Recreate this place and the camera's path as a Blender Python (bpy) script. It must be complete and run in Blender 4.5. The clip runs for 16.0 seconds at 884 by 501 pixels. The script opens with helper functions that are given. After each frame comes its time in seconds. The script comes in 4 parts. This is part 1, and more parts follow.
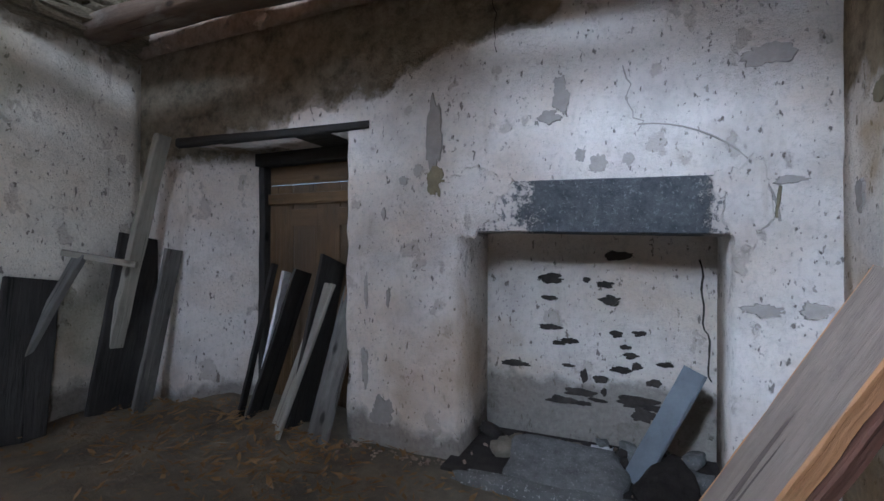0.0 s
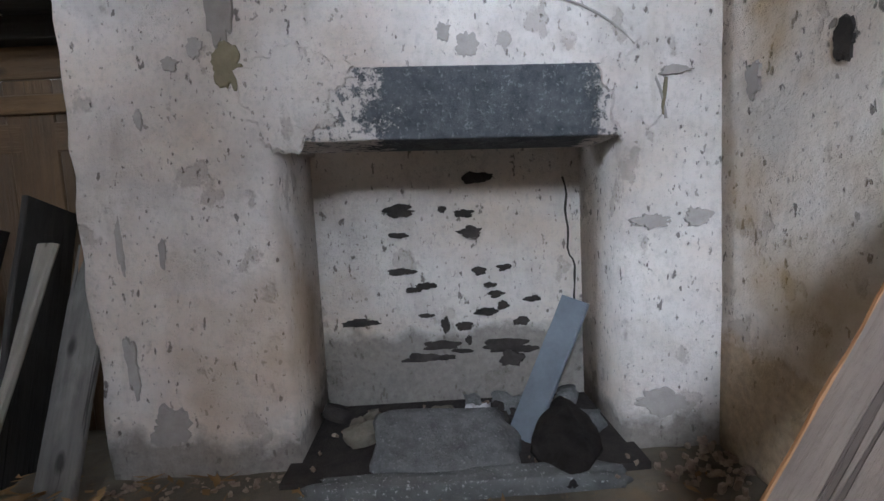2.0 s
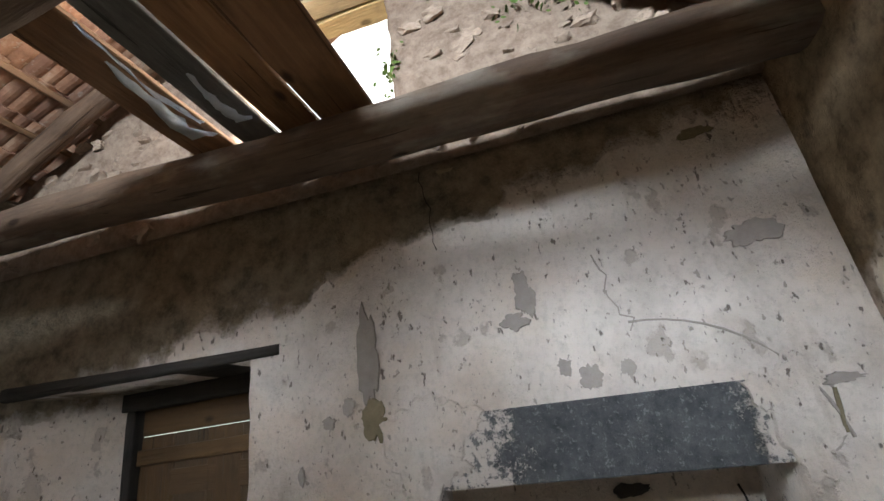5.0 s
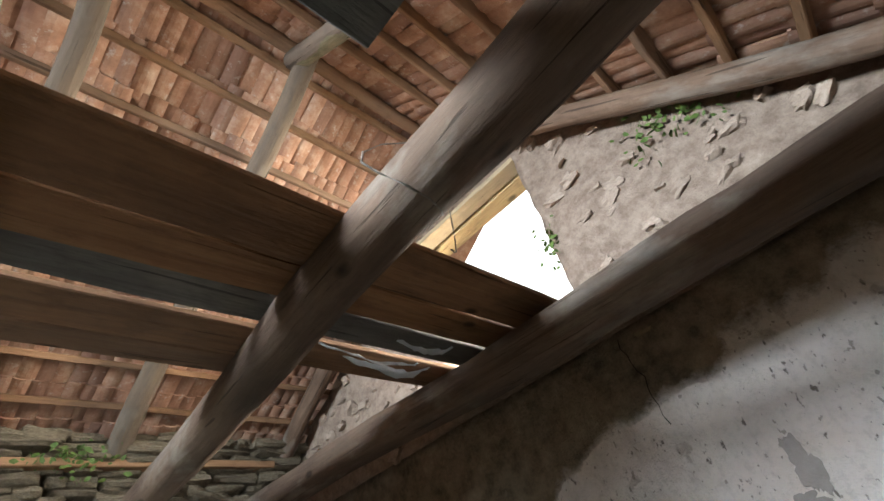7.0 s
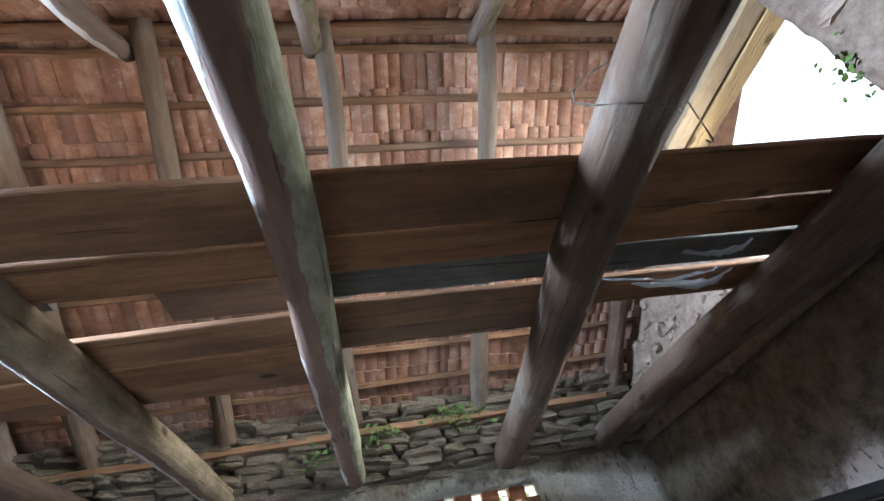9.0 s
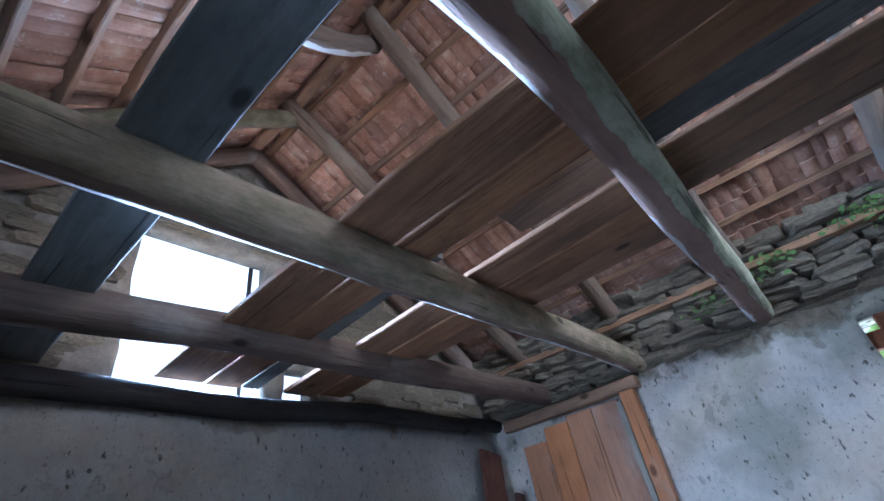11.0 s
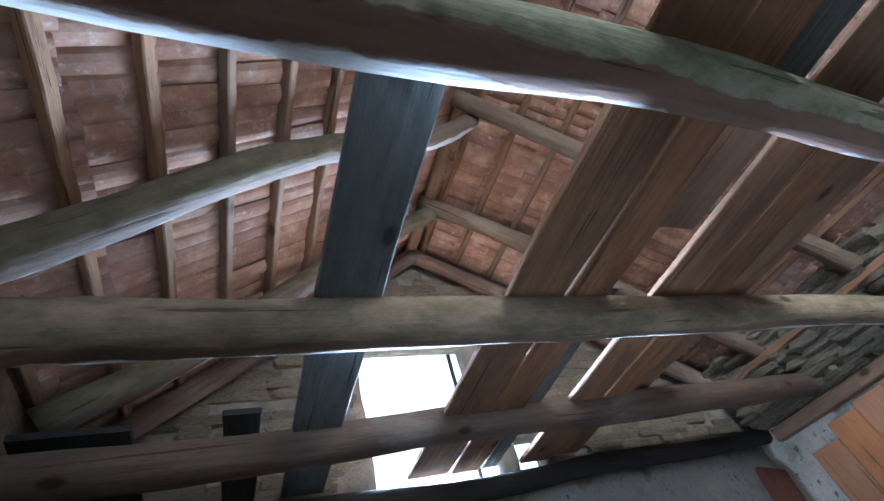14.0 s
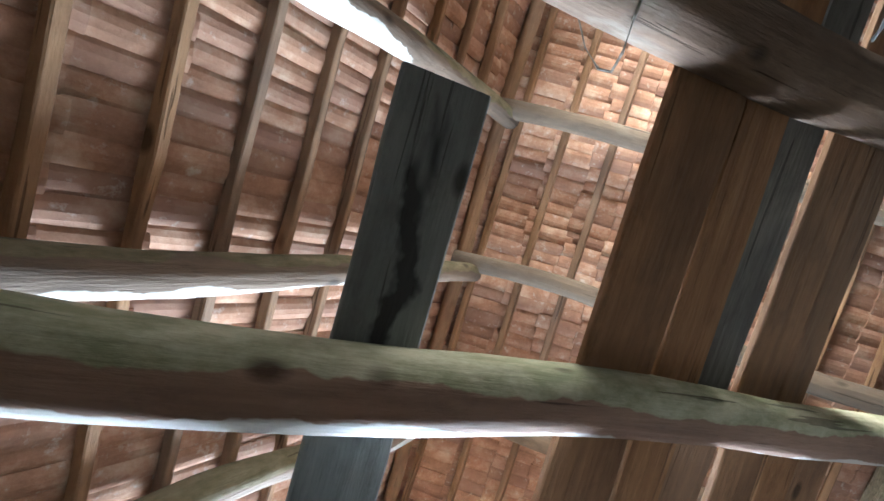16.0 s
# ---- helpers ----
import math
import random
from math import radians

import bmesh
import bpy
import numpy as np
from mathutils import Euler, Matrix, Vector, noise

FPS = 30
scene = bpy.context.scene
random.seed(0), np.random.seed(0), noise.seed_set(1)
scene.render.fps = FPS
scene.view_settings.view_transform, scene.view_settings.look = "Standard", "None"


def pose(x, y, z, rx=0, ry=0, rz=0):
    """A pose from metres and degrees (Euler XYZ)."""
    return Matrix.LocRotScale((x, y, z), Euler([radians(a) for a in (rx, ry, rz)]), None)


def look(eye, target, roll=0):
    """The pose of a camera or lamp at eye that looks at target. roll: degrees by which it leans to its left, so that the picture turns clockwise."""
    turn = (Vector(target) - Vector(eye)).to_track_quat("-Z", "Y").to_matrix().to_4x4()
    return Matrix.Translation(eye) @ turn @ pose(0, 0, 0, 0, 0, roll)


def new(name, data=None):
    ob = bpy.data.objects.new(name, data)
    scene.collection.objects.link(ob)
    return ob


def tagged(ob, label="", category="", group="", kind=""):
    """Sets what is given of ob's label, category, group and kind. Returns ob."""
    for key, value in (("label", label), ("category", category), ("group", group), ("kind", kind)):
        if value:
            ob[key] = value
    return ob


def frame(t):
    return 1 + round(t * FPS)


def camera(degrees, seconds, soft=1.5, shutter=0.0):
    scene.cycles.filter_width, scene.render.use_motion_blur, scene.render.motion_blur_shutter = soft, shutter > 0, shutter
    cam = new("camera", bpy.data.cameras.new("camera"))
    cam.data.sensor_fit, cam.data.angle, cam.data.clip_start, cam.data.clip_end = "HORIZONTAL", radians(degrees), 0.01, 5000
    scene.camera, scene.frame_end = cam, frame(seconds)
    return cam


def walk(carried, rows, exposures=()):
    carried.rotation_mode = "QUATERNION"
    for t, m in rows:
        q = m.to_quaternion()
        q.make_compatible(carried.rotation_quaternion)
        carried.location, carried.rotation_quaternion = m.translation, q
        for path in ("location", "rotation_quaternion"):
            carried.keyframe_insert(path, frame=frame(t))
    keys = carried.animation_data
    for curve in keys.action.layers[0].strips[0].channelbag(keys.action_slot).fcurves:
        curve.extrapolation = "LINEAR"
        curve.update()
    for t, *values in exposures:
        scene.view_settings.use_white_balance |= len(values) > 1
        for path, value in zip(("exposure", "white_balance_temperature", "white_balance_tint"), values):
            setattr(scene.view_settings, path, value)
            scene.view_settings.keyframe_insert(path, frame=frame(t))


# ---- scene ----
PATH = [
    (0, (0.064, 0.031, 1.241), (-0.744, 1.861, 1.247), 0.3),
    (0.5, (-0.08, 0.247, 1.256), (-0.504, 2.201, 1.226), -1.8),
    (1, (-0.244, 0.474, 1.279), (-0.448, 2.462, 1.2), -3.1),
    (1.5, (-0.344, 0.681, 1.208), (-0.424, 2.672, 1.043), -3.1),
    (2, (-0.384, 0.763, 1.069), (-0.344, 2.754, 0.877), -3.0),
    (2.5, (-0.425, 0.789, 0.923), (-0.36, 2.78, 0.75), -2.8),
    (3, (-0.44, 0.793, 0.914), (-0.367, 2.786, 0.762), -2.7),
    (3.5, (-0.423, 0.758, 1.091), (-0.343, 2.753, 0.983), -2.8),
    (4, (-0.418, 0.694, 1.344), (-0.338, 2.69, 1.429), -2.9),
    (4.5, (-0.437, 0.624, 1.488), (-0.515, 2.585, 1.874), -5.8),
    (5, (-0.258, 0.642, 1.619), (-0.685, 2.456, 2.344), -8.1),
    (5.2, (-0.23, 0.641, 1.631), (-0.689, 2.391, 2.484), -7.1),
    (7.3, (0.011, 0.401, 2.026), (-1.002, 1.562, 3.3), -17.7),
    (7.5, (0.027, 0.414, 2.008), (-1.041, 1.496, 3.307), -17.9),
    (8, (0.068, 0.461, 1.962), (-1.189, 1.239, 3.309), -17.4),
    (8.2, (0.08, 0.453, 1.965), (-1.246, 1.137, 3.296), -16.8),
    (10.3, (0.018, 0.251, 1.97), (-1.57, -0.172, 3.11), -9.3),
    (10.5, (0.012, 0.265, 1.978), (-1.537, -0.323, 3.099), -9.5),
    (10.7, (-0.051, 0.272, 1.961), (-1.527, -0.484, 3.079), -8.3),
    (11, (0.016, 0.288, 1.982), (-1.352, -0.682, 3.072), -11.6),
    (11.5, (0.043, 0.301, 1.975), (-1.077, -0.941, 3.071), -14.3),
    (12, (0.054, 0.314, 1.987), (-0.794, -1.138, 3.07), -15.5),
    (12.5, (0.061, 0.301, 1.992), (-0.7, -1.211, 3.057), -15.1),
    (13, (0.061, 0.323, 2.001), (-0.698, -1.166, 3.099), -15.2),
    (13.5, (0.057, 0.362, 2.015), (-0.704, -0.995, 3.272), -17.7),
    (14, (0.058, 0.395, 2.02), (-0.71, -0.836, 3.397), -20.3),
    (14.5, (0.066, 0.438, 2.043), (-0.724, -0.567, 3.58), -25.7),
    (15, (0.07, 0.485, 2.054), (-0.725, -0.274, 3.725), -33.6),
    (15.5, (0.074, 0.523, 2.059), (-0.717, 0.0, 3.82), -42.0),
    (16, (0.067, 0.586, 2.066), (-0.685, 0.38, 3.907), -59.3),
]
EXPOSURES = [(0, 0.42, 5700, 13), (2, 0.58, 6250, 14), (3, 0.68, 6250, 13), (4, 0.52, 6900, 14), (5, 0.42, 7000, 12), (8, 0.38, 6300, 10), (10.5, 0.28, 4650, 11), (11, 0.12, 4550, 12), (12.5, 0.18, 4600, 11), (14, 0.35, 4950, 8), (15, 0.72, 4800, 6), (16, 0.82, 5900, 7)]
cam = camera(87.5, 16.0, 1.5)
cam_rows = [(t, look(eye, target, roll)) for t, eye, target, roll in PATH]
walk(cam, cam_rows, EXPOSURES)

# ---- daylight ----
world = bpy.data.worlds.new("world")
scene.world = world
world.use_nodes = True
wn = world.node_tree
sky = wn.nodes.new("ShaderNodeTexSky")
sky.sky_type, sky.sun_disc = "NISHITA", False
sky.sun_elevation, sky.sun_rotation = radians(48), radians(200)
bg = wn.nodes["Background"]
bg.inputs["Strength"].default_value = 0.15
wn.links.new(sky.outputs[0], bg.inputs[0])
sun = new("sun", bpy.data.lights.new("sun", "SUN"))
sun.data.energy, sun.data.angle, sun.data.color = 3.0, radians(0.6), (1, 0.93, 0.82)
sun.matrix_world = look((0, 0, 10), (-math.sin(radians(200)) * 7 , -math.cos(radians(200)) * 7, 10 - 7.8))


def window_light(name, loc, target, w, h, power, color=(0.86, 0.92, 1.0), spread=180):
    lamp = new(name, bpy.data.lights.new(name, "AREA"))
    lamp.data.shape, lamp.data.size, lamp.data.size_y = "RECTANGLE", w, h
    lamp.data.energy, lamp.data.color = power, color
    lamp.data.spread = radians(spread)
    lamp.matrix_world = look(loc, target)
    return lamp


# ---- plan ----
XE, XW, YN, YS = 0.93, -4.25, 2.83, -2.6
RIDGE_X, RIDGE_Z = -1.38, 5.22
EAVE_W, EAVE_E = 3.50, 3.42
PLANK_Z = 3.215

window_light("south_gable_daylight", (-1.20, YS - 0.30, 3.62), (-0.75, YN, 1.0), 0.86, 1.0, 330, (0.74, 0.86, 1.0), 105)
window_light("north_gable_daylight", (-1.50, YN + 0.62, 3.80), (-3.5, 0.1, 3.1), 1.1, 1.2, 105, (1.0, 0.95, 0.86), 112)
window_light("lattice_daylight", (XW - 0.46, 1.17, 2.15), (0.5, 1.17, 2.15), 1.1, 1.46, 34, (0.95, 1.0, 0.9))
# fill lamp in an unseen east doorway, added to brighten the west side
window_light("unseen_doorway_fill", (XE + 0.46, -1.1, 0.95), (-4.2, -0.5, 1.8), 0.9, 2.1, 27, (0.84, 0.91, 1.0), 80)


def roof_z(x):
    if x < RIDGE_X:
        return EAVE_W + (x - XW) * (RIDGE_Z - EAVE_W) / (RIDGE_X - XW)
    return RIDGE_Z + (x - RIDGE_X) * (EAVE_E - RIDGE_Z) / (XE - RIDGE_X)


# ---- materials ----
def shader(name, rough=0.9):
    m = bpy.data.materials.new(name)
    m.use_nodes = True
    t = m.node_tree
    b = t.nodes["Principled BSDF"]
    b.inputs["Roughness"].default_value = rough
    b.inputs["Specular IOR Level"].default_value = 0.25
    return m, t, b


def node(t, kind, **inputs):
    n = t.nodes.new("ShaderNode" + kind)
    for key, value in inputs.items():
        n.inputs[key.replace("_", " ")].default_value = value
    return n


def coords(t, scale=(1, 1, 1), random_shift=False):
    c = t.nodes.new("ShaderNodeTexCoord")
    mp = t.nodes.new("ShaderNodeMapping")
    mp.inputs["Scale"].default_value = scale
    t.links.new(c.outputs["Object"], mp.inputs["Vector"])
    if random_shift:
        info = t.nodes.new("ShaderNodeObjectInfo")
        mul = t.nodes.new("ShaderNodeMath")
        mul.operation = "MULTIPLY"
        mul.inputs[1].default_value = 37.0
        t.links.new(info.outputs["Random"], mul.inputs[0])
        t.links.new(mul.outputs[0], mp.inputs["Location"])
    return mp.outputs[0]


def noise_tex(t, vec, scale, detail=6, rough=0.6):
    n = node(t, "TexNoise", Scale=scale, Detail=detail, Roughness=rough)
    t.links.new(vec, n.inputs["Vector"])
    return n.outputs["Fac"]


def ramp(t, fac, stops):
    r = t.nodes.new("ShaderNodeValToRGB")
    els = r.color_ramp.elements
    while len(els) < len(stops):
        els.new(0.5)
    for e, (p, c) in zip(els, stops):
        e.position = p
        e.color = (*c, 1) if len(c) == 3 else c
    t.links.new(fac, r.inputs[0])
    return r.outputs[0]


def mask(t, fac, lo, hi):
    r = t.nodes.new("ShaderNodeMapRange")
    r.inputs["From Min"].default_value, r.inputs["From Max"].default_value = lo, hi
    t.links.new(fac, r.inputs["Value"])
    return r.outputs[0]


def mix(t, fac, a, b, mode="MIX"):
    n = t.nodes.new("ShaderNodeMix")
    n.data_type, n.blend_type = "RGBA", mode
    for sock, value in ((n.inputs[0], fac), (n.inputs[6], a), (n.inputs[7], b)):
        if isinstance(value, (int, float)):
            sock.default_value = value
        elif isinstance(value, tuple):
            sock.default_value = (*value, 1)
        else:
            t.links.new(value, sock)
    return n.outputs[2]


def calc(t, op, a, b):
    n = t.nodes.new("ShaderNodeMath")
    n.operation = op
    for sock, value in zip(n.inputs, (a, b)):
        if isinstance(value, (int, float)):
            sock.default_value = value
        else:
            t.links.new(value, sock)
    return n.outputs[0]


def bump(t, b, height, strength=0.5, dist=0.02):
    n = t.nodes.new("ShaderNodeBump")
    n.inputs["Strength"].default_value, n.inputs["Distance"].default_value = strength, dist
    t.links.new(height, n.inputs["Height"])
    t.links.new(n.outputs[0], b.inputs["Normal"])


def axis(t, which):
    c = t.nodes.new("ShaderNodeTexCoord")
    s = t.nodes.new("ShaderNodeSeparateXYZ")
    t.links.new(c.outputs["Object"], s.inputs[0])
    return s.outputs[which]


def make_plaster(name, base, rough_from, grime=0.5, rough_color=(0.30, 0.25, 0.18), damp=(0.36, 0.24, 0.12), damp_lo=0.60, lean=0.0, foot_z=0.0, foot_color=(0.20, 0.18, 0.155)):
    """Old lime plaster: grey scars, pits, damp stains, and bare mortar above the height rough_from."""
    m, t, b = shader(name)
    v = coords(t)
    big = noise_tex(t, v, 0.9, 4)
    mid = noise_tex(t, v, 3.4, 8, 0.62)
    fine = noise_tex(t, v, 26, 8, 0.7)
    col = ramp(t, mid, [(0.30, tuple(c * 0.80 for c in base)), (0.5, base), (0.72, tuple(min(1, c * 1.12) for c in base))])
    warm = noise_tex(t, coords(t, (0.7, 0.7, 1.1)), 1.3, 5)
    col = mix(t, calc(t, "MULTIPLY", mask(t, warm, 0.44, 0.68), 0.55), col, tuple(a * b_ for a, b_ in zip(base, (0.92, 0.76, 0.60))))
    scar = noise_tex(t, coords(t, (1.0, 1.0, 0.8)), 4.6, 6, 0.55)
    scar_m = mask(t, scar, 0.615, 0.645)
    col = mix(t, calc(t, "MULTIPLY", scar_m, 0.5), col, (0.34, 0.29, 0.245))
    pits = noise_tex(t, coords(t, (1.5, 1.5, 0.8)), 17, 4, 0.5)
    pits_m = mask(t, pits, 0.655, 0.69)
    col = mix(t, calc(t, "MULTIPLY", pits_m, 0.8), col, (0.12, 0.10, 0.085))
    dots = mask(t, noise_tex(t, coords(t, (1.0, 1.0, 0.7)), 40, 3, 0.5), 0.65, 0.69)
    col = mix(t, calc(t, "MULTIPLY", dots, 0.6), col, (0.17, 0.14, 0.12))
    mottle = mask(t, noise_tex(t, coords(t, (1.0, 1.0, 0.8)), 34, 6, 0.7), 0.50, 0.68)
    col = mix(t, calc(t, "MULTIPLY", mottle, 0.32), col, tuple(c * 0.52 for c in base))
    streak = mask(t, noise_tex(t, coords(t, (1.0, 1.0, 0.25)), 7, 5, 0.6), 0.60, 0.72)
    col = mix(t, calc(t, "MULTIPLY", streak, 0.35), col, (0.34, 0.28, 0.22))
    stain = mask(t, big, damp_lo, damp_lo + 0.12)
    col = mix(t, calc(t, "MULTIPLY", stain, 0.6 * grime + 0.2), col, damp)
    # bare mortar where the plaster has come away, high on the wall
    edge = calc(t, "ADD", axis(t, 2), calc(t, "MULTIPLY", mid, 0.75))
    edge = calc(t, "SUBTRACT", edge, calc(t, "MULTIPLY", axis(t, 0), lean))
    bare = mask(t, edge, rough_from + 0.33, rough_from + 0.42)
    mort = ramp(t, noise_tex(t, v, 8, 10, 0.72), [(0.30, tuple(c * 0.35 for c in rough_color)), (0.5, rough_color), (0.75, tuple(c * 1.65 for c in rough_color))])
    col = mix(t, bare, col, mort)
    # splashed, dirty foot of the wall
    low = calc(t, "SUBTRACT", axis(t, 2), calc(t, "MULTIPLY", mid, 0.55))
    foot = mask(t, low, foot_z - 0.12, foot_z - 0.22)
    col = mix(t, calc(t, "MULTIPLY", foot, 0.8), col, mix(t, mask(t, fine, 0.22, 0.80), tuple(c * 0.45 for c in foot_color), tuple(c * 1.25 for c in foot_color)))
    t.links.new(col, b.inputs["Base Color"])
    h = calc(t, "ADD", calc(t, "MULTIPLY", fine, 0.42), calc(t, "MULTIPLY", mid, 0.5))
    h = calc(t, "SUBTRACT", h, calc(t, "MULTIPLY", scar_m, 0.16))
    h = calc(t, "SUBTRACT", h, calc(t, "MULTIPLY", pits_m, 0.35))
    h = calc(t, "ADD", h, calc(t, "MULTIPLY", calc(t, "MULTIPLY", bare, noise_tex(t, v, 11, 10, 0.75)), 1.8))
    bump(t, b, h, 1.0, 0.05)
    return m


def make_stone(name, dark, light, scale=7, bumpy=0.8, specks=0.0, spread=0.45):
    m, t, b = shader(name)
    v = coords(t, random_shift=True)
    n1 = noise_tex(t, v, scale, 10, 0.7)
    n2 = noise_tex(t, v, scale * 6, 6, 0.7)
    col = ramp(t, n1, [(0.28, dark), (0.72, light)])
    if specks:
        col = mix(t, calc(t, "MULTIPLY", mask(t, n2, 0.58, 0.66), specks), col, tuple(min(1, c * 2.2 + 0.05) for c in light))
    info = t.nodes.new("ShaderNodeObjectInfo")
    col = mix(t, calc(t, "MULTIPLY", info.outputs["Random"], spread), col, tuple(c * 0.6 for c in dark))
    t.links.new(col, b.inputs["Base Color"])
    bump(t, b, calc(t, "ADD", n1, calc(t, "MULTIPLY", n2, 0.5)), bumpy, 0.03)
    return m


def make_wood(name, dark, light, rough=0.8, green=0.0, pale=0.0, wane=None, sap_color=(0.45, 0.43, 0.31), stain=0.0, edge=None):
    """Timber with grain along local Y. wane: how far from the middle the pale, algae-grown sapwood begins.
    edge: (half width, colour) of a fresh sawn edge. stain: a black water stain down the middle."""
    m, t, b = shader(name, rough)
    g = noise_tex(t, coords(t, (14, 1.0, 14), True), 2.2, 7, 0.58)
    v2 = coords(t, (1, 0.5, 1), True)
    patchy = noise_tex(t, v2, 3.0, 6)
    dirt = noise_tex(t, coords(t, (1, 0.45, 1), True), 11, 8, 0.7)
    col = ramp(t, g, [(0.25, tuple((a * 2 + c) / 3 for a, c in zip(dark, light))), (0.5, tuple((a + c * 2) / 3 for a, c in zip(dark, light))), (0.75, light)])
    col = mix(t, calc(t, "MULTIPLY", mask(t, patchy, 0.42, 0.70), 0.65), col, tuple(c * 0.7 for c in dark))
    col = mix(t, calc(t, "MULTIPLY", mask(t, dirt, 0.52, 0.72), 0.45), col, tuple(c * 0.45 for c in dark))
    info = t.nodes.new("ShaderNodeObjectInfo")
    grey = sum(dark) / 3 * 1.5
    col = mix(t, calc(t, "MULTIPLY", info.outputs["Random"], 0.35), col, (grey * 1.05, grey, grey * 0.92))
    if green:
        col = mix(t, calc(t, "MULTIPLY", mask(t, noise_tex(t, v2, 1.8, 6), 0.50, 0.62), green), col, (0.27, 0.32, 0.17))
    if pale:
        col = mix(t, calc(t, "MULTIPLY", mask(t, noise_tex(t, v2, 2.6, 6), 0.54, 0.66), pale), col, (0.46, 0.44, 0.38))
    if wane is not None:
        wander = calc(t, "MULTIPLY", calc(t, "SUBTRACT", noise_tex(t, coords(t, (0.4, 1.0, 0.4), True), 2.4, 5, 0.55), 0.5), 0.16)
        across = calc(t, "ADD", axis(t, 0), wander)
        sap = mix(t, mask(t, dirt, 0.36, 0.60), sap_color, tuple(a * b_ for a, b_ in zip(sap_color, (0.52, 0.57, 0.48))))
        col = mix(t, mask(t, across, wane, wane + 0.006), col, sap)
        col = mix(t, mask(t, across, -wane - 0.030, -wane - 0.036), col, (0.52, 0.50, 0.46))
    if stain:
        bend = calc(t, "ADD", axis(t, 0), calc(t, "MULTIPLY", calc(t, "SUBTRACT", noise_tex(t, coords(t, (1, 0.8, 1)), 4, 4), 0.5), 0.30))
        core = calc(t, "MULTIPLY", mask(t, calc(t, "ABSOLUTE", bend, 0.0), 0.055, 0.030), mask(t, noise_tex(t, coords(t, (1.6, 0.5, 1)), 3.2, 3), 0.40, 0.46))
        core = calc(t, "MULTIPLY", core, mask(t, axis(t, 1), 2.45, 2.60))
        col = mix(t, calc(t, "MULTIPLY", core, stain), col, (0.018, 0.018, 0.020))
    checks = mask(t, noise_tex(t, coords(t, (9, 0.22, 9), True), 4, 3, 0.5), 0.655, 0.675)
    col = mix(t, calc(t, "MULTIPLY", checks, 0.6), col, tuple(c * 0.25 for c in dark))
    cell = t.nodes.new("ShaderNodeTexVoronoi")
    cell.inputs["Scale"].default_value = 4.2
    t.links.new(coords(t, (1, 0.55, 1), True), cell.inputs["Vector"])
    knots = calc(t, "ADD", cell.outputs["Distance"], calc(t, "MULTIPLY", dirt, 0.12))
    col = mix(t, calc(t, "MULTIPLY", mask(t, knots, 0.20, 0.13), 0.85), col, tuple(c * 0.3 for c in dark))
    if edge:
        half, raw = edge
        raw_m = mask(t, calc(t, "ADD", calc(t, "ABSOLUTE", axis(t, 0), 0.0), calc(t, "MULTIPLY", dirt, 0.006)), half, half + 0.002)
        col = mix(t, raw_m, col, mix(t, g, tuple(c * 0.7 for c in raw), raw))
    t.links.new(col, b.inputs["Base Color"])
    h = calc(t, "ADD", calc(t, "MULTIPLY", g, 0.7), calc(t, "MULTIPLY", patchy, 0.5))
    h = calc(t, "SUBTRACT", h, calc(t, "MULTIPLY", checks, 0.5))
    bump(t, b, calc(t, "ADD", h, calc(t, "MULTIPLY", dirt, 0.35)), 0.9, 0.02)
    return m


PLASTER_N = make_plaster("lime_plaster_hearth_wall", (0.70, 0.645, 0.60), 2.78, lean=0.20, foot_z=-0.05)
PLASTER_E = make_plaster("lime_plaster_east", (0.72, 0.665, 0.61), 2.0, 1.0, (0.36, 0.27, 0.17), (0.38, 0.25, 0.10), 0.50, foot_z=0.30, foot_color=(0.46, 0.33, 0.19))
PLASTER_W = make_plaster("lime_plaster_west", (0.70, 0.66, 0.58), 2.95, 0.4, (0.30, 0.26, 0.19), (0.14, 0.16, 0.08), 0.50)
# same lime plaster, its base darkened to carry the south wall's shade
PLASTER_S_SHADED = make_plaster("lime_plaster_south_shaded", (0.42, 0.40, 0.35), 2.95, 0.5)
PLASTER_IN = make_plaster("lime_plaster_hearth", (0.62, 0.57, 0.52), 5.0, foot_z=0.24)
MUD = make_stone("mud_mortared_rubble", (0.17, 0.12, 0.09), (0.46, 0.36, 0.28), 13, 1.0)
CLOD = make_stone("dried_mud_clod", (0.25, 0.19, 0.145), (0.46, 0.365, 0.29), 4, 0.15, 0.0, 0.3)
RUBBLE = make_stone("rubble_stone", (0.13, 0.11, 0.085), (0.36, 0.32, 0.25), 6, 0.9)
SCHIST = make_stone("flat_schist", (0.10, 0.08, 0.055), (0.36, 0.30, 0.205), 9, 0.7)
GREY_STONE = make_stone("grey_hearth_stone", (0.10, 0.10, 0.098), (0.27, 0.27, 0.26), 12, 0.9, 0.4)
SLATE = make_stone("blue_slate", (0.11, 0.125, 0.14), (0.22, 0.245, 0.27), 4, 0.2)
SOOT = make_stone("sooty_stone", (0.022, 0.019, 0.017), (0.085, 0.07, 0.06), 9, 0.8)
SPALL = make_stone("bare_render", (0.20, 0.17, 0.11), (0.36, 0.31, 0.20), 9, 0.6)
SMEAR = make_stone("grey_render", (0.34, 0.305, 0.275), (0.50, 0.455, 0.42), 14, 0.3)
WHITE_RAG = make_stone("whitewash", (0.5, 0.5, 0.5), (0.8, 0.79, 0.77), 18, 0.6)
WOOD_BEAM = make_wood("old_beam_timber", (0.075, 0.045, 0.03), (0.23, 0.15, 0.10), green=0.0, pale=0.3)
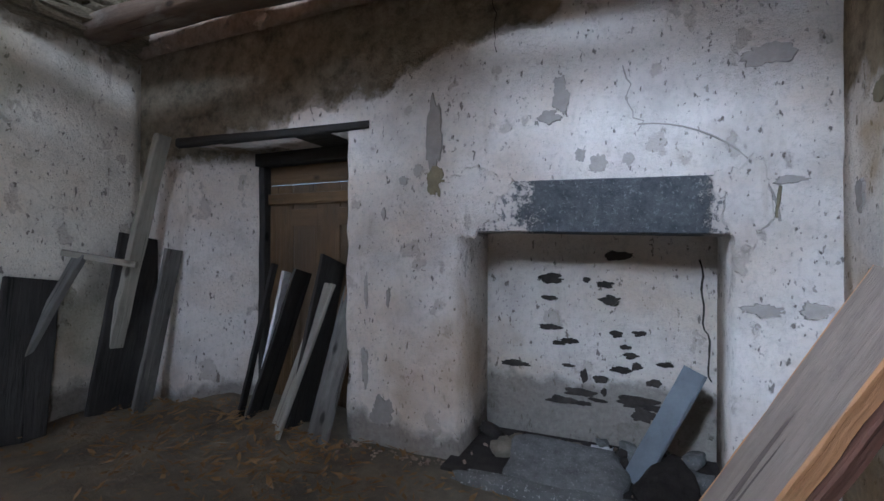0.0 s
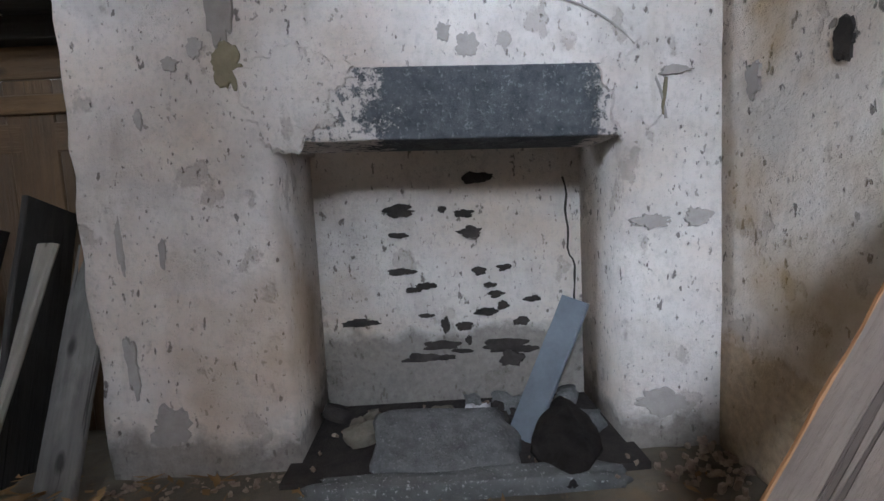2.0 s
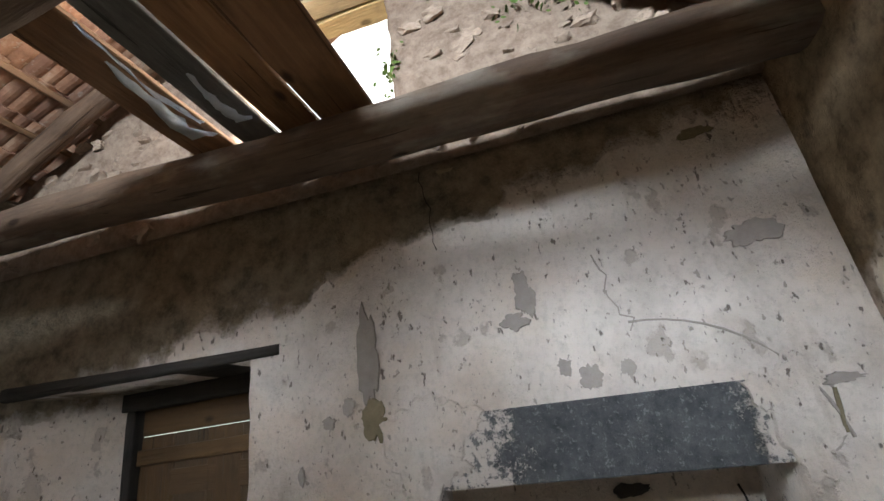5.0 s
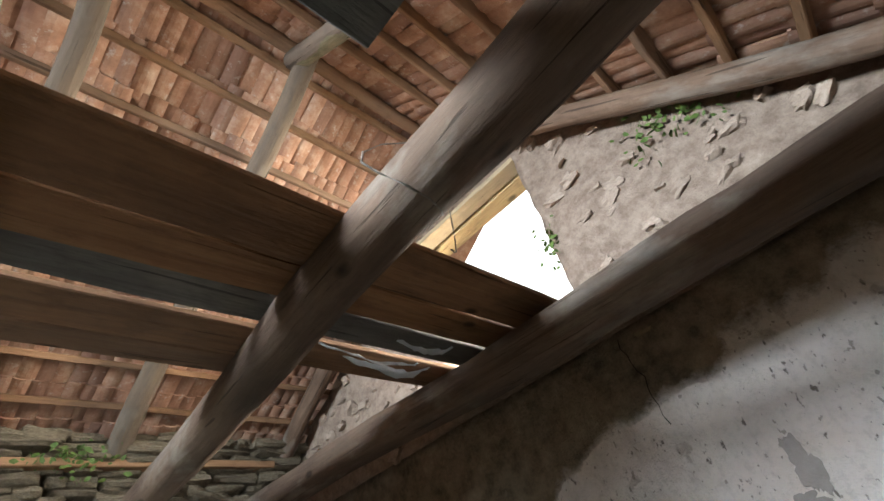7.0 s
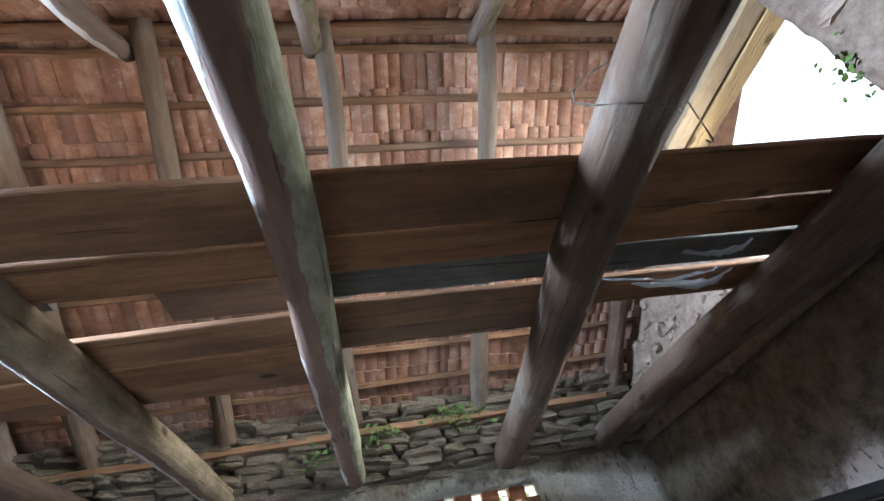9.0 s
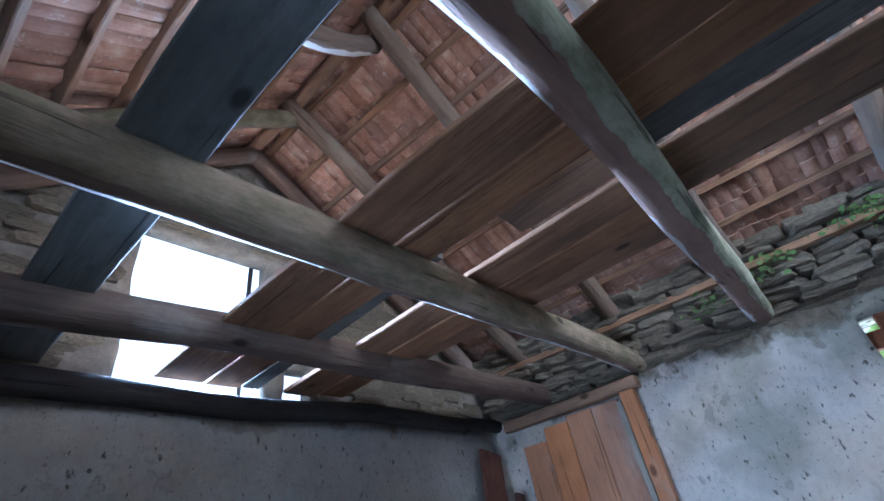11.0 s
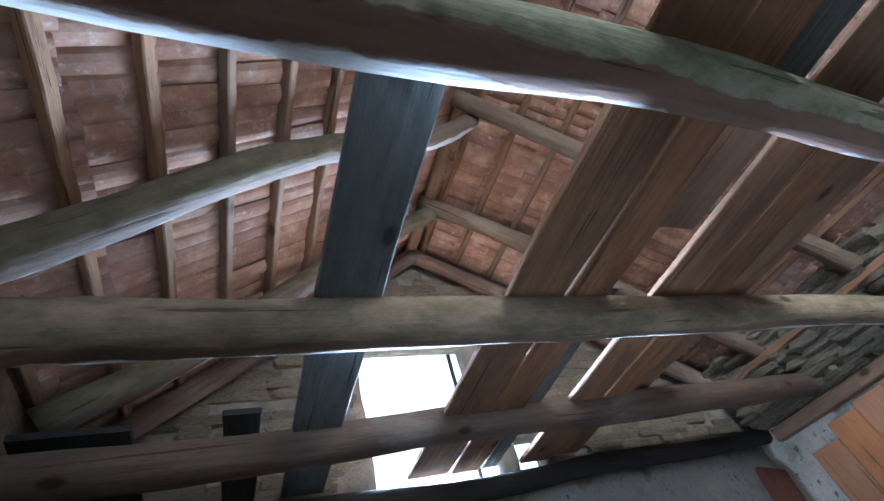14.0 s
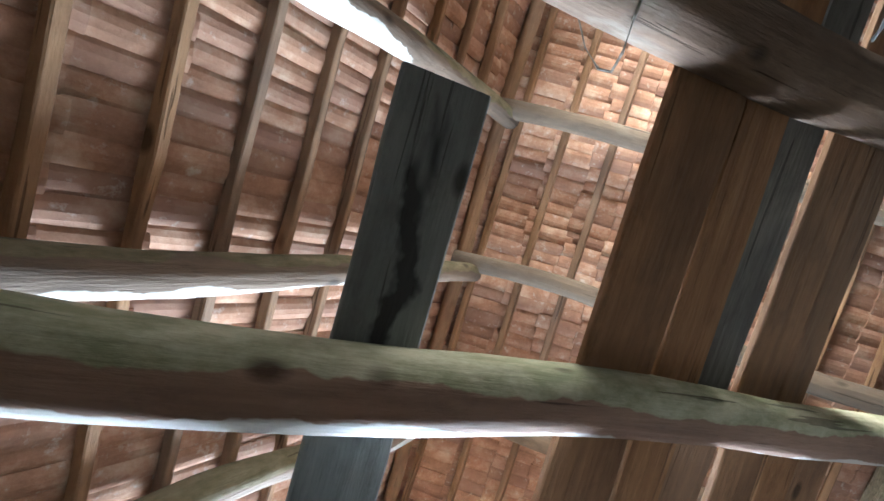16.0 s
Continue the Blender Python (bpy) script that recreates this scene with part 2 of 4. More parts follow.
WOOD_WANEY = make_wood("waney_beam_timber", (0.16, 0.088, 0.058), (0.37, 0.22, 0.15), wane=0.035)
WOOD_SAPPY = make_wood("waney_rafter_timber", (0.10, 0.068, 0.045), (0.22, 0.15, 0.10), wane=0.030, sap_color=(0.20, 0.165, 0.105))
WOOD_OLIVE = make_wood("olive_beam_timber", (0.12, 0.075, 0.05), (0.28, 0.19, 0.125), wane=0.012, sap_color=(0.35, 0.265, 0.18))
WOOD_STAINED = make_wood("stained_plank_timber", (0.10, 0.107, 0.105), (0.23, 0.245, 0.235), stain=0.9)
WOOD_RAFTER = make_wood("rafter_timber", (0.10, 0.070, 0.045), (0.23, 0.16, 0.10), pale=0.15)
WOOD_PLANK = make_wood("loft_plank_timber", (0.125, 0.060, 0.028), (0.37, 0.19, 0.088))
WOOD_GREY = make_wood("weathered_plank_timber", (0.065, 0.062, 0.055), (0.20, 0.19, 0.175), pale=0.2)
WOOD_BATTEN = make_wood("batten_timber", (0.17, 0.09, 0.045), (0.40, 0.23, 0.12))
# near-black timber; in the dim places its colour carries the shade
WOOD_DARK = make_wood("near_black_timber", (0.015, 0.014, 0.013), (0.06, 0.055, 0.05))
WOOD_PALE = make_wood("pale_plank_timber", (0.20, 0.18, 0.14), (0.40, 0.37, 0.30))
WOOD_DOOR = make_wood("varnished_door_timber", (0.07, 0.04, 0.018), (0.15, 0.085, 0.035), 0.45)
WOOD_ORANGE = make_wood("orange_panel_timber", (0.36, 0.14, 0.05), (0.62, 0.27, 0.10), 0.6, pale=0.3)
WOOD_SAWN = make_wood("grey_board_with_sawn_edge", (0.13, 0.10, 0.085), (0.27, 0.21, 0.17), edge=(0.078, (0.52, 0.26, 0.12)))
WOOD_RED = make_wood("dark_red_timber", (0.09, 0.035, 0.022), (0.19, 0.075, 0.045))
# sunlight on the gable boards is put into this bright yellow wood
WOOD_SUNLIT = make_wood("sunlight_tinted_timber", (0.36, 0.25, 0.11), (0.62, 0.46, 0.23))
KERB = make_stone("limewashed_kerb_stone", (0.10, 0.10, 0.095), (0.24, 0.24, 0.23), 9, 0.8, 1.0)
BRICK = make_stone("lattice_brick", (0.20, 0.075, 0.035), (0.42, 0.19, 0.10), 8, 0.5)
LEAF, _t, _b = shader("ivy_leaf", 0.6)
_b.inputs["Base Color"].default_value = (0.08, 0.14, 0.03, 1)
_t.links.new(ramp(_t, noise_tex(_t, coords(_t), 14), [(0.3, (0.04, 0.08, 0.015)), (0.7, (0.13, 0.20, 0.05))]), _b.inputs["Base Color"])
WIRE, _t, _b = shader("rusty_wire", 0.6)
_t.links.new(ramp(_t, noise_tex(_t, coords(_t), 30), [(0.3, (0.12, 0.10, 0.08)), (0.7, (0.30, 0.28, 0.25))]), _b.inputs["Base Color"])


def make_tile():
    m, t, b = shader("clay_tile")
    v = coords(t, random_shift=True)
    n1 = noise_tex(t, v, 6, 8, 0.7)
    col = ramp(t, n1, [(0.25, (0.20, 0.105, 0.065)), (0.5, (0.40, 0.225, 0.145)), (0.74, (0.60, 0.46, 0.34))])
    info = t.nodes.new("ShaderNodeObjectInfo")
    geo = t.nodes.new("ShaderNodeNewGeometry")
    r = calc(t, "FRACT", calc(t, "ADD", info.outputs["Random"], geo.outputs["Random Per Island"]), 0.0)
    col = mix(t, calc(t, "MULTIPLY", mask(t, r, 0.35, 1.0), 0.7), col, (0.24, 0.14, 0.105))
    lime = mask(t, noise_tex(t, v, 15, 6, 0.7), 0.58, 0.68)
    col = mix(t, calc(t, "MULTIPLY", lime, 0.55), col, (0.58, 0.53, 0.46))
    t.links.new(col, b.inputs["Base Color"])
    bump(t, b, n1, 0.5, 0.015)
    return m


def make_floor():
    m, t, b = shader("earth_floor")
    v = coords(t)
    n1 = noise_tex(t, v, 2.2, 8, 0.65)
    n2 = noise_tex(t, v, 22, 8, 0.75)
    col = ramp(t, n1, [(0.3, (0.075, 0.065, 0.048)), (0.6, (0.18, 0.15, 0.11)), (0.8, (0.26, 0.18, 0.10))])
    col = mix(t, calc(t, "MULTIPLY", mask(t, n2, 0.56, 0.7), 0.7), col, (0.24, 0.16, 0.08))
    t.links.new(col, b.inputs["Base Color"])
    bump(t, b, calc(t, "ADD", n1, n2), 0.8, 0.03)
    return m


TILE, FLOOR = make_tile(), make_floor()


# ---- builders ----
def part(name, bm, material, parent=None, label="", m=None):
    me = bpy.data.meshes.new(name)
    bm.normal_update()
    bm.to_mesh(me)
    bm.free()
    me.materials.append(material)
    ob = new(name, me)
    if parent is not None:
        ob.parent = parent
    if m is not None:
        ob.matrix_basis = m
    if label:
        tagged(ob, label)
    return ob


def smooth(ob):
    for p in ob.data.polygons:
        p.use_smooth = True
    return ob


def along(p0, p1, roll=0):
    """A pose at p0 whose local Y points to p1."""
    d = Vector(p1) - Vector(p0)
    y = d.normalized()
    up = Vector((0, 0, 1)) if abs(y.z) < 0.95 else Vector((1, 0, 0))
    x = y.cross(up).normalized()
    z = x.cross(y)
    m = Matrix((x, y, z)).transposed().to_4x4()
    return Matrix.Translation(p0) @ m @ pose(0, 0, 0, 0, roll, 0), d.length


def log_bm(length, r0, r1, seed, square=0.0, wav=0.02, rings=26, sides=14, flat=1.0):
    """A hewn or round trunk along local Y, tapered, crooked and knobbly."""
    bm = bmesh.new()
    rows = []
    for i in range(rings + 1):
        f = i / rings
        r = r0 + (r1 - r0) * f
        y = f * length
        cx = wav * 2 * noise.noise((seed, y * 0.6, 0))
        cz = wav * 2 * noise.noise((seed, y * 0.6, 9))
        row = []
        for k in range(sides):
            a = 2 * math.pi * (k + 0.5) / sides
            c, s = math.cos(a), math.sin(a)
            sq = 1 / max(abs(c), abs(s))
            rr = r * (1 + square * (min(sq, 1.3) - 1)) * (1 + 0.10 * noise.noise((c * 1.3 + seed, y * 2.3, s * 1.3)) + 0.05 * noise.noise((c * 3 + seed, y * 8, s * 3)))
            row.append(bm.verts.new((cx + c * rr, y, cz + s * rr * flat)))
        rows.append(row)
    for a, b in zip(rows, rows[1:]):
        for k in range(sides):
            bm.faces.new((a[k], b[k], b[(k + 1) % sides], a[(k + 1) % sides]))
    bm.faces.new(rows[0])
    bm.faces.new(rows[-1][::-1])
    return bm


def plank_bm(length, width, thick, seed, wav=0.008, steps=20, taper=0.0, ragged=0.0):
    """A sawn board along local Y, with worn, uneven edges; local X across, Z up."""
    bm = bmesh.new()
    rows = []
    e = min(0.006, thick * 0.25)
    for i in range(steps + 1):
        y = length * i / steps
        if ragged and i in (0, steps):
            y += ragged * noise.noise((seed, i, 3))
        l = -width / 2 + wav * noise.noise((seed, y * 2.2, 0)) + wav * 0.5 * noise.noise((seed, y * 9, 0))
        r = width / 2 * (1 - taper * i / steps) + wav * noise.noise((seed, y * 2.2, 7)) + wav * 0.5 * noise.noise((seed, y * 9, 7))
        b = wav * 0.6 * noise.noise((seed, y * 0.9, 4))
        t0, t1 = b - thick / 2, b + thick / 2
        prof = ((l + e, t0), (r - e, t0), (r, t0 + e), (r, t1 - e), (r - e, t1), (l + e, t1), (l, t1 - e), (l, t0 + e))
        rows.append([bm.verts.new((x, y, z)) for x, z in prof])
    for a, b in zip(rows, rows[1:]):
        for k in range(8):
            bm.faces.new((a[k], a[(k + 1) % 8], b[(k + 1) % 8], b[k]))
    bm.faces.new(rows[0][::-1])
    bm.faces.new(rows[-1])
    return bm


def stone_bm(sx, sy, sz, seed, cuts=2, rough=0.16):
    bm = bmesh.new()
    bmesh.ops.create_cube(bm, size=1)
    bmesh.ops.subdivide_edges(bm, edges=bm.edges[:], cuts=cuts, use_grid_fill=True)
    for v in bm.verts:
        p = v.co.copy()
        q = p.normalized() * 0.62
        v.co = p.lerp(q, 0.35) * (1 + rough * noise.noise(p * 2.1 + Vector((seed, seed * 2, 0))))
        v.co += Vector((noise.noise(p * 3 + Vector((seed, 0, 5))), noise.noise(p * 3 + Vector((seed, 5, 0))), 0)) * rough * 0.3
        v.co.x *= sx
        v.co.y *= sy
        v.co.z *= sz
    return bm


def rows_between(a, b, step, extra):
    n = max(1, round((b - a) / step))
    vals = {round(a + (b - a) * i / n, 4) for i in range(n + 1)}
    vals = {v for v in vals if all(abs(v - e) > step * 0.45 for e in extra)}
    return sorted(vals | {round(e, 4) for e in extra if a - 1e-6 <= e <= b + 1e-6} | {round(a, 4), round(b, 4)})


def wall_bm(u0, u1, z0, z1, holes, place, thick, top=None, amp=0.012, step=0.11, cuts=()):
    """A wall with uneven faces. place(u, z, d): the point at u along it, d into it. holes: (u0, u1, z0, z1)."""
    us = rows_between(u0, u1, step, [h for q in holes for h in q[:2]] + list(cuts))
    zs = rows_between(z0, z1, step, [h for q in holes for h in q[2:]])
    near = [tuple(round(c, 4) for c in q) for q in holes]
    bm = bmesh.new()
    cache = {}

    def vert(u, z, d):
        zz = min(z, top(u)) if top else z
        key = (u, round(zz, 4), d)
        if key not in cache:
            p = Vector(place(u, zz, d))
            n = amp * (noise.noise(p * 1.7) + 0.6 * noise.noise(p * 5.3) + 0.25 * noise.noise(p * 13))
            chip = 0.020 * noise.noise(p * 6.1 + Vector((3, 1, 7))) if d == 0 and any(u in (q[0], q[1]) and q[2] - 0.01 < zz < q[3] - 0.05 for q in near) else 0
            cache[key] = bm.verts.new(place(u + chip, zz, d + (n if d == 0 else 0)))
        return cache[key]

    def solid(i, j):
        if not (0 <= i < len(us) - 1 and 0 <= j < len(zs) - 1):
            return False
        u, z = (us[i] + us[i + 1]) / 2, (zs[j] + zs[j + 1]) / 2
        if top and zs[j] >= max(top(us[i]), top(us[i + 1])) - 1e-4:
            return False
        return not any(a < u < b and c < z < d for a, b, c, d in holes)

    def face(*vs):
        vs = list(dict.fromkeys(vs))
        if len(vs) > 2:
            try:
                bm.faces.new(vs)
            except ValueError:
                pass

    for i in range(len(us) - 1):
        for j in range(len(zs) - 1):
            if not solid(i, j):
                continue
            a, b, c, d = us[i], us[i + 1], zs[j], zs[j + 1]
            face(vert(a, c, 0), vert(b, c, 0), vert(b, d, 0), vert(a, d, 0))
            face(vert(a, c, thick), vert(a, d, thick), vert(b, d, thick), vert(b, c, thick))
            if not solid(i - 1, j):
                face(vert(a, c, 0), vert(a, d, 0), vert(a, d, thick), vert(a, c, thick))
            if not solid(i + 1, j):
                face(vert(b, c, 0), vert(b, c, thick), vert(b, d, thick), vert(b, d, 0))
            if not solid(i, j - 1):
                face(vert(a, c, 0), vert(a, c, thick), vert(b, c, thick), vert(b, c, 0))
            if not solid(i, j + 1):
                face(vert(a, d, 0), vert(b, d, 0), vert(b, d, thick), vert(a, d, thick))
    bmesh.ops.recalc_face_normals(bm, faces=bm.faces[:])
    return bm


def blob_bm(w, h, seed, depth=0.012, n=22, spiky=0.35):
    """An irregular flat flake in local XZ, its face towards -Y."""
    bm = bmesh.new()
    ring, back = [], []
    for k in range(n):
        a = 2 * math.pi * k / n
        c, s = math.cos(a), math.sin(a)
        r = 1 + spiky * 0.55 * noise.noise((c * 1.3 + seed, s * 1.3, seed)) + spiky * 0.30 * noise.noise((c * 3.5 + seed, s * 3.5, 2)) + spiky * 0.22 * noise.noise((c * 9 + seed, s * 9, 6))
        r = max(r, 0.45)
        ring.append(bm.verts.new((c * r * w / 2 * 0.93, -depth, s * r * h / 2 * 0.93)))
        back.append(bm.verts.new((c * r * w / 2, 0.01, s * r * h / 2)))
    bm.faces.new(ring)
    for k in range(n):
        bm.faces.new((ring[k], back[k], back[(k + 1) % n], ring[(k + 1) % n]))
    bmesh.ops.recalc_face_normals(bm, faces=bm.faces[:])
    return bm


def crack(name, pts, r, mat, parent=None):
    bm = bmesh.new()
    prev = None
    for i, p in enumerate(pts):
        p = Vector(p)
        d = Vector(pts[min(i + 1, len(pts) - 1)]) - Vector(pts[max(i - 1, 0)])
        d.normalize()
        rr = r * (0.5 + 0.9 * abs(noise.noise(p * 7)))
        a = d.orthogonal().normalized()
        b = d.cross(a)
        row = [bm.verts.new(p + (a * math.cos(k * math.pi / 3) + b * math.sin(k * math.pi / 3)) * rr) for k in range(6)]
        if prev:
            for k in range(6):
                bm.faces.new((prev[k], prev[(k + 1) % 6], row[(k + 1) % 6], row[k]))
        prev = row
    return part(name, bm, mat, parent)


def jag(p0, p1, n, amp, seed):
    out = []
    for i in range(n + 1):
        f = i / n
        p = Vector(p0).lerp(Vector(p1), f)
        p.x += amp * noise.noise((seed, f * 5, 1))
        p.z += amp * 0.6 * noise.noise((seed, f * 5, 8))
        out.append(tuple(p))
    return out


def structure(ob, label):
    return tagged(ob, label, kind="structure")


# ---- structure ----
HEARTH = (-1.05, 0.48, -0.2, 1.38)
LINTEL_SEAT = (-1.02, 0.46, 1.38, 1.63)
DOOR = (-3.62, -1.92, -0.2, 2.14)
WIN_N = (-2.10, -0.92, 3.36, 4.70)
WIN_S = (-1.66, -0.74, 3.06, 4.18)
wall_n = structure(smooth(part("wall_north", wall_bm(-4.85, XE + 0.5, -0.2, 3.02, [HEARTH, LINTEL_SEAT, DOOR], lambda u, z, d: (u, YN + d, z), 0.6, None, 0.014, 0.065), PLASTER_N)), "whitewashed plaster wall, flaking and scarred, with a hearth")
gable_n = structure(smooth(part("wall_north_gable", wall_bm(-4.85, XE + 0.5, 3.02, 5.3, [WIN_N], lambda u, z, d: (u, YN - 0.025 + d, z), 0.4, roof_z, 0.055, 0.06, (RIDGE_X,)), MUD)), "rough gable of mud-mortared rubble under the roof")
# the opening in this wall is unseen, added to let the fill lamp in
wall_e = structure(smooth(part("wall_east", wall_bm(YS, YN, -0.2, 3.4, [(-1.55, -0.65, -0.2, 2.05)], lambda u, z, d: (XE + d, u, z), 0.5), PLASTER_E)), "plaster wall with brown damp stains and bare patches")
LATTICE = (0.62, 1.72, 1.42, 2.88)
wall_w = structure(smooth(part("wall_west", wall_bm(YS, YN, -0.2, 3.06, [LATTICE], lambda u, z, d: (XW - d, u, z), 0.5), PLASTER_W)), "rough grey plaster wall with a brick lattice opening")
wall_s = structure(smooth(part("wall_south", wall_bm(-4.85, XE + 0.5, -0.2, 2.98, [], lambda u, z, d: (u, YS - d, z), 0.5), PLASTER_S_SHADED)), "plaster wall with scuffs, its shade put into the colour")
gable_s = structure(smooth(part("wall_south_gable", wall_bm(-4.85, XE + 0.5, 2.98, 5.3, [WIN_S, (-2.05, -1.80, 3.08, 3.32)], lambda u, z, d: (u, YS - d, z), 0.16, roof_z, 0.04, 0.09, (RIDGE_X,)), RUBBLE)), "rough stone gable with a window opening")


def floor_bm(x0, x1, y0, y1, step):
    bm = bmesh.new()
    nx, ny = round((x1 - x0) / step), round((y1 - y0) / step)
    g = []
    for i in range(nx + 1):
        for j in range(ny + 1):
            x, y = x0 + (x1 - x0) * i / nx, y0 + (y1 - y0) * j / ny
            z = -0.13 + 0.03 * noise.noise((x * 1.3, y * 1.3, 0)) + 0.018 * noise.noise((x * 5, y * 5, 1))
            # litter heaped before the doorway and the west corner
            z += 0.13 * math.exp(-((x + 3.0) / 0.9) ** 2 - ((y - 2.7) / 0.55) ** 2) * (0.7 + noise.noise((x * 6, y * 6, 3)))
            g.append(bm.verts.new((x, y, z)))
    for i in range(nx):
        for j in range(ny):
            a = i * (ny + 1) + j
            bm.faces.new((g[a], g[a + ny + 1], g[a + ny + 2], g[a + 1]))
    return bm


floor = structure(smooth(part("floor", floor_bm(XW - 0.1, XE + 0.1, YS - 0.1, YN + 0.75, 0.06), FLOOR)), "trodden earth floor strewn with straw and litter")
bm = bmesh.new()
bmesh.ops.create_grid(bm, x_segments=40, y_segments=40, size=200)
for v in bm.verts:
    v.co.z = -0.28 + 0.03 * noise.noise(v.co)
GRASS = make_stone("meadow", (0.03, 0.05, 0.015), (0.10, 0.13, 0.05), 2, 0.8)
structure(part("ground", bm, GRASS), "grassy ground around the house")


def slab_bm(pts, thick):
    bm = bmesh.new()
    a = [bm.verts.new(p) for p in pts]
    b = [bm.verts.new((x, y, z + thick)) for x, y, z in pts]
    bm.faces.new(a)
    bm.faces.new(b[::-1])
    for k in range(len(pts)):
        bm.faces.new((a[k], a[(k + 1) % len(pts)], b[(k + 1) % len(pts)], b[k]))
    bmesh.ops.recalc_face_normals(bm, faces=bm.faces[:])
    return bm


def slope(x0, x1, up):
    y0, y1 = YS - 0.75, YN + 0.85
    return slab_bm([(x0, y0, roof_z(x0) + up), (x1, y0, roof_z(x1) + up), (x1, y1, roof_z(x1) + up), (x0, y1, roof_z(x0) + up)], 0.05)


# closed slabs over the tiles, added to stop daylight leaking between them
roof_w = structure(part("roof_west", slope(XW - 0.75, RIDGE_X, 0.13), TILE), "clay-tiled roof slope over battens, seen from below")
roof_e = structure(part("roof_east", slope(RIDGE_X, XE + 0.85, 0.13), TILE), "clay-tiled roof slope over battens, seen from below")

# splayed sides, back and leaf of the blind doorway
bm = slab_bm([(-3.66, YN + 0.02, -0.2), (-3.20, YN + 0.50, -0.2), (-3.66, YN + 0.58, -0.2)], 2.34)
structure(part("wall_reveal", bm, PLASTER_N), "whitewashed splayed door reveal")
structure(part("wall_hearth_back", slab_bm([(-1.1, YN + 0.60, -0.2), (0.55, YN + 0.60, -0.2), (0.55, YN + 0.72, -0.2), (-1.1, YN + 0.72, -0.2)], 1.7), PLASTER_IN), "whitewashed hearth back with bare dark stones")


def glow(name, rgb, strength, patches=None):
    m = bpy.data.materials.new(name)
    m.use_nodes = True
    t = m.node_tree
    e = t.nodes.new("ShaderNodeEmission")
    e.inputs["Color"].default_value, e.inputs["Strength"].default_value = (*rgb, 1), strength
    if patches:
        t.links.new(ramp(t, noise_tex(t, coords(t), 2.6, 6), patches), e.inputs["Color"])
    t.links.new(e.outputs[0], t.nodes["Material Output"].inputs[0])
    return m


def backdrop(name, m, size, mat, label):
    bm = bmesh.new()
    bmesh.ops.create_grid(bm, x_segments=2, y_segments=2, size=size / 2)
    structure(part(name, bm, mat, None, "", m), label)


HAZE = glow("bright_hazy_sky", (0.93, 0.97, 1.0), 1.9)
# emissive sheet: sunlight on leaves and bright gaps are put into its colour
LEAFY = glow("glowing_foliage_distance", (1, 1, 1), 1.2, [(0.36, (0.05, 0.10, 0.02)), (0.52, (0.42, 0.58, 0.16)), (0.60, (1, 1, 0.92))])
backdrop("backdrop_south", pose(-1.2, YS - 4.0, 6.0, 90, 0, 0), 9, HAZE, "bright hazy sky beyond the south gable")
backdrop("backdrop_north", pose(-1.6, YN + 4.0, 7.0, 90, 0, 0), 9, HAZE, "bright hazy sky beyond the north gable")
backdrop("backdrop_west", pose(XW - 3.5, 1.6, 2.5, 0, 90, 0), 7, LEAFY, "glowing sheet for sunlit foliage beyond the lattice")

def make_lintel():
    """Granite with plaster still sticking to both ends."""
    m, t, b = shader("granite_with_plaster")
    v = coords(t)
    n1, n2 = noise_tex(t, v, 12, 10, 0.75), noise_tex(t, v, 55, 6, 0.7)
    col = ramp(t, n1, [(0.28, (0.045, 0.05, 0.056)), (0.72, (0.15, 0.16, 0.17))])
    col = mix(t, calc(t, "MULTIPLY", mask(t, n2, 0.56, 0.66), 0.5), col, (0.36, 0.37, 0.38))
    rag = calc(t, "MULTIPLY", calc(t, "SUBTRACT", noise_tex(t, v, 9, 10, 0.8), 0.5), 1.1)
    y = axis(t, 1)
    left = mask(t, calc(t, "ADD", y, rag), 0.46, 0.42)
    right = mask(t, calc(t, "ADD", y, calc(t, "MULTIPLY", rag, 0.5)), 1.42, 1.46)
    crust = calc(t, "MAXIMUM", left, right)
    crust = calc(t, "MULTIPLY", crust, calc(t, "SUBTRACT", 1.0, calc(t, "MULTIPLY", mask(t, noise_tex(t, v, 24, 6, 0.65), 0.54, 0.59), 0.85)))
    col = mix(t, crust, col, (0.66, 0.60, 0.555))
    t.links.new(col, b.inputs["Base Color"])
    bump(t, b, calc(t, "ADD", calc(t, "ADD", n1, n2), crust), 0.8, 0.02)
    return m


LINTEL = make_lintel()
FLOOR_Z = -0.13


def empty(name, loc, label, category, group="", kind=""):
    ob = new(name)
    ob.location = loc
    return tagged(ob, label, category, group, kind)


def free_plank(name, p0, p1, width, thick, mat, label, roll=0, seed=0, wav=0.008, group="", category="plank", ragged=0.0):
    m, length = along(p0, p1, roll)
    ob = part(name, plank_bm(length, width, thick, seed, wav, ragged=ragged), mat, None, "", m)
    return tagged(ob, label, category, group)


def free_log(name, p0, p1, r0, r1, mat, label, category, seed, square=0.4, wav=0.02, group="", flat=1.0, roll=0):
    m, length = along(p0, p1, roll)
    ob = smooth(part(name, log_bm(length, r0, r1, seed, square, wav, flat=flat), mat, None, "", m))
    return tagged(ob, label, category, group)


# ---- roof timbers ----
G = "tie beams under the loft"
free_log("tie_beam", (XE + 0.25, 2.42, 2.96), (XW - 0.35, 2.44, 3.13), 0.115, 0.105, WOOD_BEAM, "brown hewn beam beside the hearth wall", "beam", 3, 0.95, 0.02, G)
free_log("tie_beam", (XE + 0.25, 1.13, 3.11), (XW - 0.35, 1.50, 3.10), 0.11, 0.10, WOOD_BEAM, "dark brown hewn beam with a wire wrapped round", "beam", 11, 0.6, 0.014, G)
